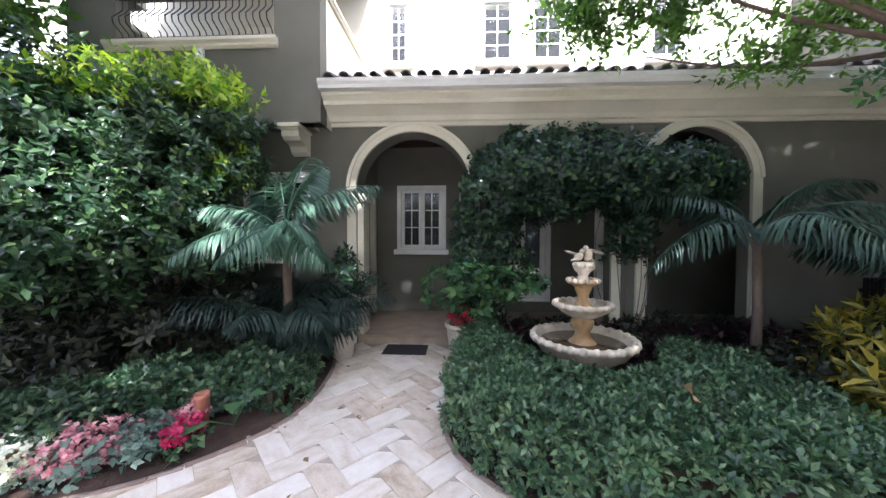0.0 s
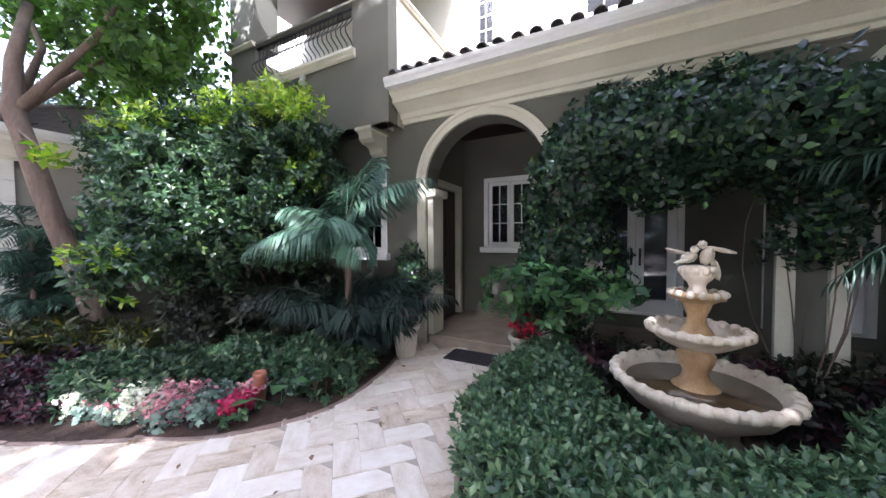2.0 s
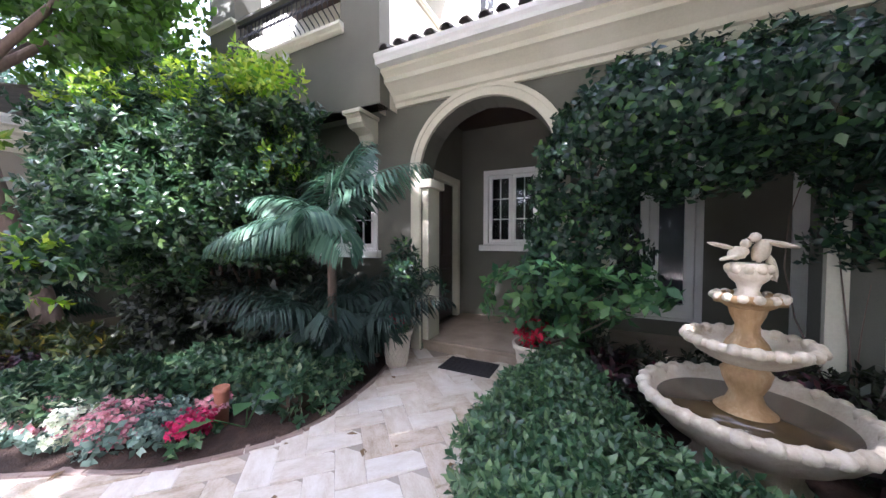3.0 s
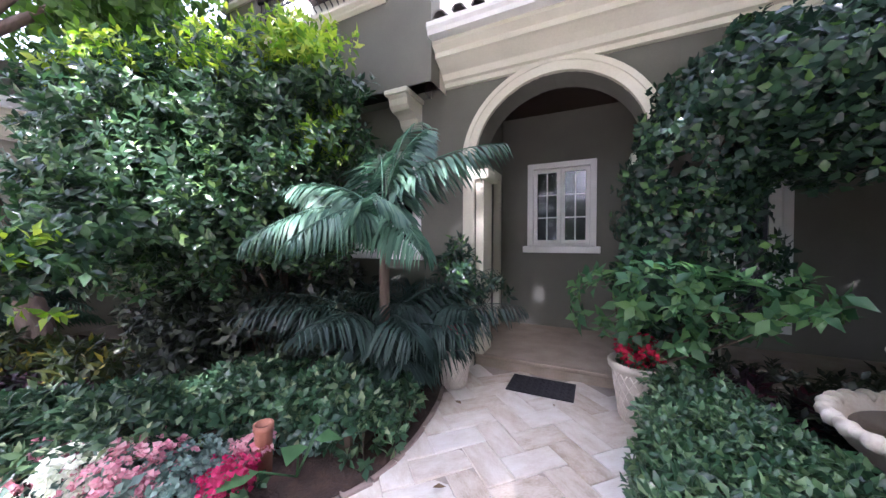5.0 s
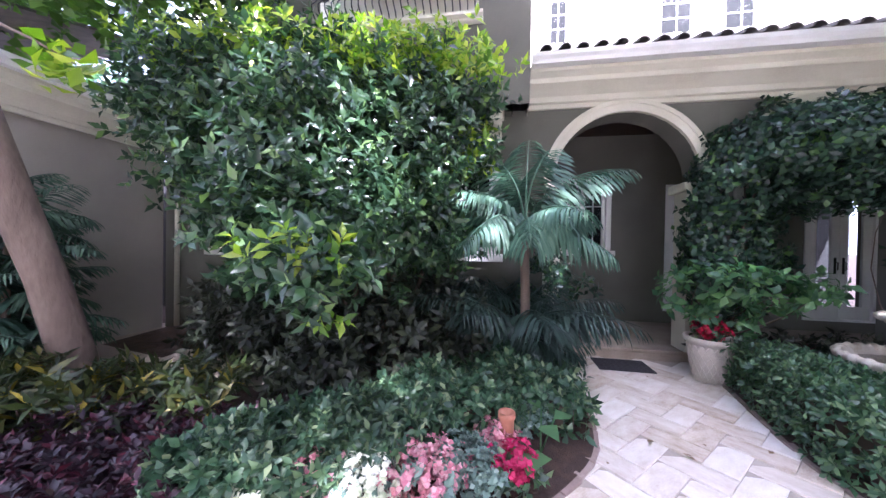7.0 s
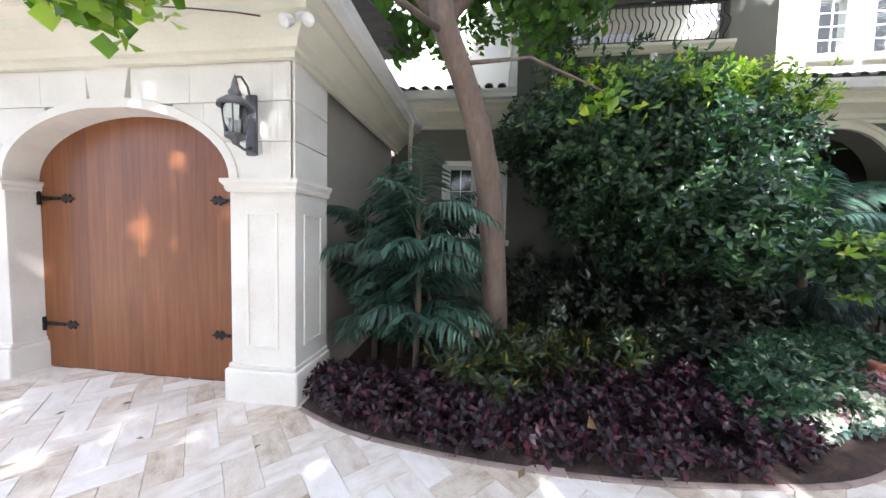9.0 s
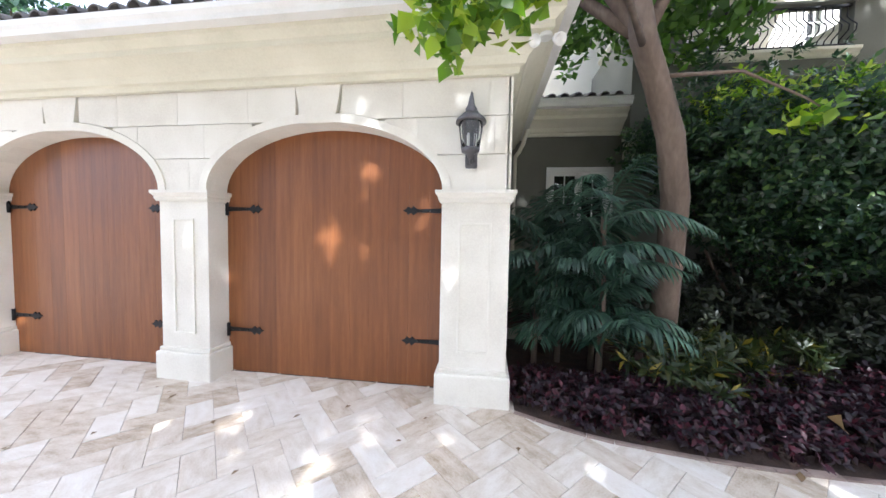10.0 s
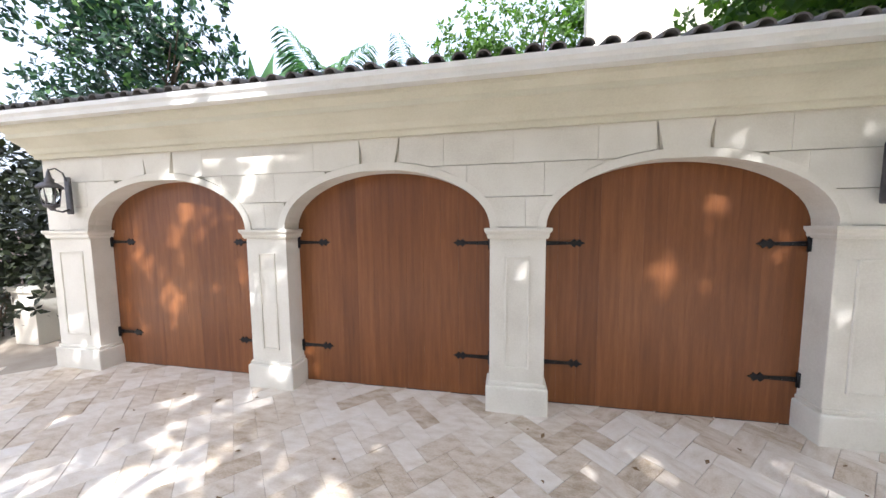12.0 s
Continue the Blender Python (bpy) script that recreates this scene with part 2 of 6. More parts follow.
def lathe(profile, n=32, bm=None, center=(0, 0, 0), wave=0.0, waves=0):
    """A turned shape from (radius, height) pairs, its rim scalloped where wave is set."""
    out = bm or bmesh.new()
    rings = []
    for r, z in profile:
        ring = []
        for i in range(n):
            a = 2 * math.pi * i / n
            k = 1 + (wave * math.sin(waves * a) if waves else 0)
            ring.append(out.verts.new((center[0] + r * k * math.cos(a), center[1] + r * k * math.sin(a), center[2] + z)))
        rings.append(ring)
    for a, b in zip(rings, rings[1:]):
        for i in range(n):
            f = out.faces.new((a[i], a[(i + 1) % n], b[(i + 1) % n], b[i]))
            f.smooth = True
    for ring in (rings[0], rings[-1]):
        if (ring[0].co - ring[n // 2].co).length > 0.002:
            out.faces.new(ring)
    return out


def tube(points, radii, n=8, bm=None):
    """A tapered tube along points."""
    out = bm or bmesh.new()
    pts = [Vector(p) for p in points]
    rings = []
    side = None
    for i, p in enumerate(pts):
        d = (pts[min(i + 1, len(pts) - 1)] - pts[max(i - 1, 0)]).normalized()
        ref = Vector((0, 0, 1)) if abs(d.z) < 0.9 else Vector((1, 0, 0))
        s = d.cross(ref).normalized() if side is None else (side - d * side.dot(d)).normalized()
        side = s
        u = s.cross(d)
        r = float(radii[i]) if isinstance(radii, (list, tuple)) else radii
        rings.append([out.verts.new(p + r * (math.cos(2 * math.pi * k / n) * s + math.sin(2 * math.pi * k / n) * u)) for k in range(n)])
    for a, b in zip(rings, rings[1:]):
        for k in range(n):
            out.faces.new((a[k], a[(k + 1) % n], b[(k + 1) % n], b[k])).smooth = True
    out.faces.new(rings[0])
    out.faces.new(rings[-1])
    return out


def sweep(profile, path, bm=None):
    """Extrudes a closed (out, up) profile along a level path, mitred; out is to the right of the way."""
    out = bm or bmesh.new()
    pts = [Vector(p) for p in path]
    rings = []
    for i, p in enumerate(pts):
        d0 = (pts[i] - pts[i - 1]).normalized() if i else None
        d1 = (pts[i + 1] - pts[i]).normalized() if i < len(pts) - 1 else None
        n0 = Vector((d0.y, -d0.x, 0)) if d0 else None
        n1 = Vector((d1.y, -d1.x, 0)) if d1 else None
        if n0 and n1:
            m = (n0 + n1).normalized()
            m = m / m.dot(n0)
        else:
            m = n0 or n1
        rings.append([out.verts.new(p + m * o + Vector((0, 0, u))) for o, u in profile])
    k = len(profile)
    for a, b in zip(rings, rings[1:]):
        for i in range(k):
            out.faces.new((a[i], a[(i + 1) % k], b[(i + 1) % k], b[i]))
    out.faces.new(rings[0])
    out.faces.new(rings[-1])
    return out


def opening_top(o, x):
    c, h = (o["a"] + o["b"]) / 2, (o["b"] - o["a"]) / 2
    if "rise" in o:
        return o["top"] + o["rise"] * math.sqrt(max(0.0, 1 - ((x - c) / h) ** 2))
    return o["top"]


def wall_mesh(name, x0, x1, z0, z1, depth, ops, mat):
    """A wall in the xz plane from y = 0 back to depth, with openings a..b, low..top (and an arch's rise) cut through it."""
    xs = {x0, x1}
    for o in ops:
        xs |= {o["a"], o["b"]}
        if "rise" in o:
            c, h = (o["a"] + o["b"]) / 2, (o["b"] - o["a"]) / 2
            xs |= {c - h * math.cos(math.pi * i / 28) for i in range(29)}
    xs = sorted(x for x in {round(x, 4) for x in xs} if x0 - 1e-6 <= x <= x1 + 1e-6)
    verts, faces = [], []

    def quad(*p):
        faces.append(tuple(range(len(verts), len(verts) + 4)))
        verts.extend(p)

    for a, b in zip(xs, xs[1:]):
        mid = (a + b) / 2
        o = next((o for o in ops if o["a"] - 1e-4 < mid < o["b"] + 1e-4), None)
        spans = [(z0, z0, z1, z1)]
        if o:
            ta, tb = opening_top(o, a), opening_top(o, b)
            spans = [(ta, tb, z1, z1)] + ([(z0, z0, o["low"], o["low"])] if o["low"] > z0 + 1e-4 else [])
            quad((a, 0, ta), (a, depth, ta), (b, depth, tb), (b, 0, tb))
            if o["low"] > z0 + 1e-4:
                quad((a, 0, o["low"]), (b, 0, o["low"]), (b, depth, o["low"]), (a, depth, o["low"]))
        for la, lb, ha, hb in spans:
            quad((a, 0, la), (b, 0, lb), (b, 0, hb), (a, 0, ha))
            quad((b, depth, lb), (a, depth, la), (a, depth, ha), (b, depth, hb))
        quad((a, 0, z1), (b, 0, z1), (b, depth, z1), (a, depth, z1))
    for o in ops:
        t = o["top"]
        quad((o["a"], 0, o["low"]), (o["a"], depth, o["low"]), (o["a"], depth, t), (o["a"], 0, t))
        quad((o["b"], depth, o["low"]), (o["b"], 0, o["low"]), (o["b"], 0, t), (o["b"], depth, t))
    for x in (x0, x1):
        quad((x, 0, z0), (x, depth, z0), (x, depth, z1), (x, 0, z1))
    return mesh_of(name, verts, faces, mat)


def structure(name, me, label, category, m=None, parent=None):
    ob = new(name, me)
    if m:
        ob.matrix_world = m
    return tagged(ob, label, category, "", "structure")


def arch_ring(cx, spring, r_in, r_out, y0, y1, leg_to=None, rise=None, n=28, bm=None):
    """A raised band round an arch, with legs down to leg_to."""
    out = bm or bmesh.new()
    k = (rise or r_in) / r_in
    inner, outer = [], []
    if leg_to is not None:
        inner.append((cx - r_in, leg_to))
        outer.append((cx - r_out, leg_to))
    for i in range(n + 1):
        a = math.pi - math.pi * i / n
        inner.append((cx + r_in * math.cos(a), spring + r_in * k * math.sin(a)))
        outer.append((cx + r_out * math.cos(a), spring + (r_in * k + r_out - r_in) * math.sin(a)))
    if leg_to is not None:
        inner.append((cx + r_in, leg_to))
        outer.append((cx + r_out, leg_to))
    rows = [[out.verts.new((x, y, z)) for x, z in line] for line, y in ((inner, y0), (outer, y0), (outer, y1), (inner, y1))]
    for a, b in zip(rows, rows[1:] + rows[:1]):
        for i in range(len(inner) - 1):
            out.faces.new((a[i], a[i + 1], b[i + 1], b[i]))
    for i in (0, -1):
        out.faces.new([r[i] for r in rows])
    return out


# ---- foliage helpers ----
RNG = np.random.default_rng(7)


def unit(a):
    return a / np.maximum(np.linalg.norm(a, axis=-1, keepdims=True), 1e-9)


def leaf_mesh(name, base, way, up, size, mat, width=0.42, fold=0.18, curl=0.12, broad=0.45):
    """Many leaves in one mesh: blades of six points with a folded midrib and a curling tip."""
    n = len(base)
    way = unit(way)
    side = unit(np.cross(way, up) + 1e-6)
    nor = np.cross(side, way)
    s = np.broadcast_to(np.asarray(size, float), (n,))[:, None]
    w = s * width * 0.5
    mid = base + way * s * broad
    p = np.empty((n, 6, 3))
    p[:, 0] = base
    p[:, 1] = mid - side * w + nor * w * fold * 2
    p[:, 2] = mid
    p[:, 3] = mid + side * w + nor * w * fold * 2
    p[:, 4] = base + way * s * 0.8 - nor * s * curl * 0.4
    p[:, 5] = base + way * s - nor * s * curl
    tri = np.array([[0, 2, 1], [0, 3, 2], [1, 2, 4], [2, 3, 4], [1, 4, 5], [4, 3, 5]])
    idx = (tri[None] + 6 * np.arange(n)[:, None, None]).reshape(-1)
    me = bpy.data.meshes.new(name)
    me.vertices.add(6 * n)
    me.vertices.foreach_set("co", p.reshape(-1))
    me.loops.add(len(idx))
    me.loops.foreach_set("vertex_index", idx)
    k = len(idx) // 3
    me.polygons.add(k)
    me.polygons.foreach_set("loop_start", np.arange(k) * 3)
    me.polygons.foreach_set("use_smooth", np.ones(k, bool))
    me.update(calc_edges=True)
    me.materials.append(mat)
    return me


def whorls(centers, axes, per, size, tilt=(35, 85), stem=0.5):
    """Leaves set round the tips of twigs: base, way, up and size of each."""
    n = len(centers)
    axes = unit(axes)
    ref = np.where(np.abs(axes[:, 2:3]) < 0.8, np.array([[0, 0, 1.0]]), np.array([[1.0, 0, 0]]))
    s = unit(np.cross(axes, ref))
    u = np.cross(s, axes)
    i = np.repeat(np.arange(n), per)
    m = len(i)
    phi = np.tile(np.arange(per) * 2.39996, n) + np.repeat(RNG.uniform(0, 6.28, n), per) + RNG.normal(0, 0.3, m)
    along = np.tile(np.linspace(0, 1, per), n)
    th = np.radians(tilt[1] + (tilt[0] - tilt[1]) * along + RNG.normal(0, 10, m))
    rad = np.cos(phi)[:, None] * s[i] + np.sin(phi)[:, None] * u[i]
    way = np.cos(th)[:, None] * axes[i] + np.sin(th)[:, None] * rad
    sz = size * RNG.uniform(0.65, 1.2, m)
    base = centers[i] + axes[i] * (along * stem * size)[:, None]
    return base, way, axes[i] + 0.3 * RNG.normal(size=(m, 3)), sz


def blob_points(blobs, n, shell=0.35, rough=0.25):
    """Points and outward ways over a union of ellipsoids (x, y, z, rx, ry, rz), uneven at the outside."""
    b = np.array(blobs, float)
    area = (b[:, 3] * b[:, 4] + b[:, 3] * b[:, 5] + b[:, 4] * b[:, 5])
    k = RNG.choice(len(b), n * 2, p=area / area.sum())
    d = unit(RNG.normal(size=(n * 2, 3)))
    seed = np.array([noise.noise(Vector(q * 2.1 + float(kk) * 3.7)) + 0.6 * noise.noise(Vector(q * 5.3 + float(kk))) for q, kk in zip(d, k)])
    r = 1 - shell * RNG.random(n * 2) ** 1.6 + rough * seed
    p = b[k, :3] + d * b[k, 3:] * r[:, None]
    keep = np.ones(len(p), bool)
    for j in range(len(b)):
        inside = (((p - b[j, :3]) / b[j, 3:]) ** 2).sum(1) < 0.5
        keep &= ~(inside & (k != j))
    p, d = p[keep][:n], d[keep][:n]
    return p, unit(d / b[k[keep][:n], 3:] * b[:, 3:].mean())


def crown(name, blobs, twigs, per, size, mat, parent, up=0.5, width=0.42, shell=0.35, rough=0.25, tilt=(35, 85), low=None, label=""):
    p, d = blob_points(blobs, twigs, shell, rough)
    if low is not None:
        keep = p[:, 2] > low
        p, d = p[keep], d[keep]
    ax = unit(d + np.array([0, 0, up]) + 0.35 * RNG.normal(size=d.shape))
    return part(name, leaf_mesh(name, *whorls(p, ax, per, size, tilt), mat, width), mat, parent, label)


def stems(name, root, tips, r, mat, parent, bend=0.15, n=6, rnd=None):
    rnd = rnd or random.Random(len(tips))
    bm = bmesh.new()
    for tip in tips:
        a, b = Vector(root) + Vector((rnd.uniform(-r, r) * 3, rnd.uniform(-r, r) * 3, 0)), Vector(tip)
        side = Vector((rnd.uniform(-1, 1), rnd.uniform(-1, 1), 0)) * bend * (b - a).length
        pts = [a.lerp(b, t / n) + side * math.sin(math.pi * t / n) for t in range(n + 1)]
        tube(pts, [r * (1 - 0.75 * t / n) for t in range(n + 1)], 6, bm)
    return part(name, bm, mat, parent)


def shrub(name, label, category, loc, blobs, twigs, per, size, mat, n_stems=6, stem_r=0.02, group="", **kw):
    """A bush: an empty at its foot, stems and a crown of leaves; blobs are given from the foot."""
    ob = thing(name, label, category, loc, group)
    rnd = random.Random(int(1000 * (loc[0] + 30 * loc[1])) % 99991)
    tips = []
    for i in range(n_stems):
        b = blobs[i % len(blobs)]
        tips.append((b[0] + rnd.uniform(-0.5, 0.5) * b[3], b[1] + rnd.uniform(-0.5, 0.5) * b[4], b[2] + rnd.uniform(-0.2, 0.5) * b[5]))
    stems("stems", (0, 0, 0), tips, stem_r, TWIG, ob, rnd=rnd)
    crown("crown", blobs, twigs, per, size, mat, ob, **kw)
    return ob


def frond_mesh(name, length, droop, leaflets, leaf_len, mat, rise=45, width=0.085, seed=1, hang=0.6):
    """A feather palm's frond along +x: arching rib and two rows of leaflets."""
    r = np.random.default_rng(seed)
    t = np.linspace(0.0, 1.0, 14)
    rib = np.stack([length * (t - 0.12 * droop * t ** 3), 0 * t, length * (0.10 * t - droop * 0.62 * t ** 2.3)], 1)
    ca, sa = math.cos(radians(rise)), math.sin(radians(rise))
    rib = np.stack([rib[:, 0] * ca - rib[:, 2] * sa, rib[:, 1], rib[:, 0] * sa + rib[:, 2] * ca], 1)
    bm = tube([tuple(q) for q in rib], [0.016 * (1 - 0.85 * x) for x in t], 5)
    me = bpy.data.meshes.new(name)
    bm.to_mesh(me)
    bm.free()
    me.materials.append(mat)
    k = np.linspace(0.16, 0.99, leaflets)
    pos = np.stack([np.interp(k, t, rib[:, i]) for i in range(3)], 1)
    tan = unit(np.stack([np.gradient(np.interp(k, t, rib[:, i])) for i in range(3)], 1))
    side = np.array([0, 1.0, 0])
    ln = leaf_len * np.sin(np.pi * np.clip(0.12 + 0.80 * k, 0, 1)) ** 0.7
    base, way, up, size = [], [], [], []
    for s in (-1, 1):
        w = unit(tan * (0.35 + 0.45 * k[:, None]) + s * side * 0.85 + np.array([0, 0, -hang]) + 0.08 * r.normal(size=tan.shape))
        base.append(pos), way.append(w), up.append(tan * 0.3 + np.array([0, 0, 1.0]) + s * side * 0.6 + 0.1 * r.normal(size=tan.shape)), size.append(ln * r.uniform(0.9, 1.1, leaflets))
    lm = leaf_mesh(name, np.concatenate(base), np.concatenate(way), np.concatenate(up), np.concatenate(size), mat, width, 0.3, 0.30, 0.4)
    out = bmesh.new()
    out.from_mesh(me)
    out.from_mesh(lm)
    out.to_mesh(me)
    out.free()
    smooth(me)
    bpy.data.meshes.remove(lm)
    return me


def palm(name, label, loc, fronds, stem_h, stem_r, leaf_len, leaflets=44, mat=None, group="", width=0.085, hang=0.6):
    """fronds: (azimuth, rise in degrees, length, droop)."""
    mat = mat or G_PALM
    ob = thing(name, label, "palm", loc, group)
    if stem_h > 0.05:
        part("trunk", tube([(0, 0, -0.05), (0.02, 0, stem_h * 0.5), (0, 0.02, stem_h)], [stem_r * 1.2, stem_r, stem_r * 0.9], 10), BARK, ob)
    for i, (az, rise, ln, droop, *high) in enumerate(fronds):
        f = part("frond", frond_mesh("frond", ln, droop, leaflets, leaf_len, mat, rise, width, i + 3, hang), mat, ob)
        f.matrix_local = Matrix.Translation((0, 0, high[0] if high else stem_h)) @ Euler((0, 0, radians(az))).to_matrix().to_4x4()
    return ob


# ---- ground and paving ----
def ground_z(x, y):
    t = min(1.0, max(0.0, (y - 3.4) / 2.6))
    return -0.11 + 0.11 * t * t * (3 - 2 * t)


# the ground: one sheet to the horizon, finer round the court
gx = [-400, -60, -24] + [-18 + i for i in range(0, 31)] + [20, 60, 400]
gy = [-400, -60, -16] + [-8 + 0.5 * i for i in range(0, 33)] + [14, 30, 80, 400]
gv = [(x, y, ground_z(x, y) - 0.045) for y in gy for x in gx]
gf = [(j * len(gx) + i, j * len(gx) + i + 1, (j + 1) * len(gx) + i + 1, (j + 1) * len(gx) + i) for j in range(len(gy) - 1) for i in range(len(gx) - 1)]
structure("ground", mesh_of("ground", gv, gf, SOIL, True), "dark brown mulch and soil under the planting", "ground")

# outline of the bed on the left of the path, from the garage pier round to the planter
BED_L = [(-5.47, 3.46), (-4.85, 3.2), (-4.0, 3.06), (-3.3, 3.02), (-2.5, 3.05), (-1.5, 3.2), (-0.9, 3.45), (-0.3, 3.8), (0.18, 4.04), (0.56, 4.38), (0.82, 4.75), (0.90, 5.2), (0.84, 5.75), (0.72, 6.2), (0.66, 6.85)]
# outline of the bed with the fountain
BED_R = [(2.62, 6.85), (2.62, 6.4), (2.45, 5.6), (2.34, 4.9), (2.42, 4.45), (2.72, 4.1), (3.1, 3.85), (3.7, 3.62), (4.6, 3.5), (5.6, 3.5), (9.0, 3.6)]


def curve_at(line, t):
    k = t * (len(line) - 1)
    i = min(int(k), len(line) - 2)
    f = k - i
    p = [line[max(0, min(len(line) - 1, i + d))] for d in (-1, 0, 1, 2)]
    return tuple(0.5 * (2 * p[1][c] + (p[2][c] - p[0][c]) * f + (2 * p[0][c] - 5 * p[1][c] + 4 * p[2][c] - p[3][c]) * f * f + (3 * p[1][c] - p[0][c] - 3 * p[2][c] + p[3][c]) * f ** 3) for c in (0, 1))


FINE_L = [curve_at(BED_L, i / 90) for i in range(91)]
FINE_R = [curve_at(BED_R, i / 60) for i in range(61)]
POLY_L = FINE_L + [(-5.47, 6.85)]
POLY_R = FINE_R + [(9.0, 6.85)]


def inside(poly, x, y):
    hit = False
    for (xa, ya), (xb, yb) in zip(poly, poly[1:] + poly[:1]):
        if (ya > y) != (yb > y) and x < xa + (y - ya) / (yb - ya) * (xb - xa):
            hit = not hit
    return hit


def bed(name, line, corner, label):
    """A planting bed: soil filled in to its outline, and a course of edging bricks along the open side."""
    ob = thing(name, label, "planting bed", kind="structure")
    loop = line + corner
    pts = [Vector((x, y, ground_z(x, y) + 0.018)) for x, y in loop]
    tris = tessellate_polygon([pts])
    part("soil", mesh_of("soil", pts, [tuple(t) for t in tris], SOIL), SOIL, ob, "dark mulch")
    length = sum(math.dist(a, b) for a, b in zip(line, line[1:]))
    n = int(length / 0.205)
    k, run = 0, 0.0
    marks = []
    want = [length * (q + 0.5) / n for q in range(n)]
    for a, b in zip(line, line[1:]):
        d = math.dist(a, b)
        while k < n and want[k] <= run + d:
            f = (want[k] - run) / d
            marks.append((a[0] + (b[0] - a[0]) * f, a[1] + (b[1] - a[1]) * f, math.atan2(b[1] - a[1], b[0] - a[0])))
            k += 1
        run += d
    me = bpy.data.meshes.new("edging_brick")
    bm = box(-0.1, 0.1, -0.034, 0.034, -0.06, 0.013, 0.006)
    bm.to_mesh(me)
    bm.free()
    me.materials.append(EDGE)
    for x, y, a in marks:
        e = part("edging_brick", me, EDGE, ob)
        e.matrix_local = pose(x, y, ground_z(x, y) + rnd_e.uniform(-0.006, 0.006), rnd_e.uniform(-2, 2), rnd_e.uniform(-1, 1), math.degrees(a) + rnd_e.uniform(-2, 2))
    return ob


rnd_e = random.Random(3)
bed("bed_left", FINE_L, [(-5.47, 6.79)], "mulched bed with a curved brick edging beside the path")
bed("bed_right", FINE_R, [(9.0, 6.79)], "mulched bed with a curved brick edging round the fountain")

# sand bed under the pavers, one even sheet
sx = [-24 + i for i in range(0, 36)]
sy = [-9 + 0.5 * i for i in range(0, 33)]
sv = [(x, y, ground_z(x, y) - 0.010) for y in sy for x in sx]
sf = [(b * len(sx) + a, b * len(sx) + a + 1, (b + 1) * len(sx) + a + 1, (b + 1) * len(sx) + a) for b in range(len(sy) - 1) for a in range(len(sx) - 1) if sy[b] < 6.9 and not (sx[a] >= 8)]
structure("driveway_bedding", mesh_of("driveway_bedding", sv, sf, JOINT), "sandy bedding and joints under the pavers", "ground")

# ---- garage ----
GY, GZ = 3.52, -0.11
PIERS = [(-15.72, -14.95), (-12.35, -11.79), (-9.28, -8.70), (-6.19, -5.56)]
OPENS = [(PIERS[i][1], PIERS[i + 1][0]) for i in range(3)]
SPRING, RISE = 1.94, 0.67
garage_ops = [dict(a=a, b=b, low=GZ - 0.2, top=SPRING, rise=RISE) for a, b in OPENS]
WALL_X0, WALL_X1 = -15.72, -5.58
gw = structure("garage_wall_front", wall_mesh("garage_wall_front", WALL_X0, WALL_X1 - 0.01, GZ - 0.2, 3.3, 0.42, garage_ops, STONE), "white cast-stone garage front with three arched bays", "wall", pose(0, GY + 0.05, 0))
structure("garage_wall_side", wall_mesh("garage_wall_side", 3.99, 6.8, GZ - 0.2, 3.3, 0.25, [], BEIGE), "beige stucco side wall of the garage, darkened for its shade", "wall", Matrix(((0, -1, 0, -5.66), (1, 0, 0, 0), (0, 0, 1, 0), (0, 0, 0, 1))))
structure("garage_wall_back", wall_mesh("garage_wall_back", -15.55, -5.62, GZ - 0.2, 3.3, 0.2, [], DARK), "unseen back wall of the garage, coloured near-black for gloom", "wall", pose(0, 8.4, 0))
structure("garage_wall_left", wall_mesh("garage_wall_left", 3.9, 8.4, GZ - 0.2, 3.3, 0.2, [], CREAM), "plain far side wall of the garage", "wall", Matrix(((0, -1, 0, -15.33), (1, 0, 0, 0), (0, 0, 1, 0), (0, 0, 0, 1))))

# stone courses above the imposts
rnd = random.Random(5)


def stone_block(a, b, z0, z1, ops):
    """One facing stone between a and b, cut by the arch below it."""
    n = 12
    xs = [a + (b - a) * i / n for i in range(n + 1)]
    lo = []
    for x in xs:
        z = z0
        for o in ops:
            if o["a"] < x < o["b"]:
                z = max(z0, opening_top(o, x) + 0.09)
        lo.append(min(z, z1))
    keep = [i for i in range(n + 1) if lo[i] < z1 - 0.03]
    if len(keep) < 3:
        return None
    xs, lo = [xs[i] for i in keep], [lo[i] for i in keep]
    verts, faces = [], []
    for y, ins in ((0.0, 0.0025), (0.06, 0.0)):
        for x, z in zip(xs, lo):
            verts.append((x, y, z + ins))
        for x in xs:
            verts.append((x, y, z1 - ins))
    m = len(xs)
    for i in range(m - 1):
        faces.append((i, i + 1, m + i + 1, m + i))
        faces.append((i, 2 * m + i, 2 * m + i + 1, i + 1))
        faces.append((m + i, m + i + 1, 3 * m + i + 1, 3 * m + i))
    faces += [(0, m, 3 * m, 2 * m), (m - 1, 3 * m - 1, 4 * m - 1, 2 * m - 1)]
    return mesh_of("stone", verts, faces, STONE)


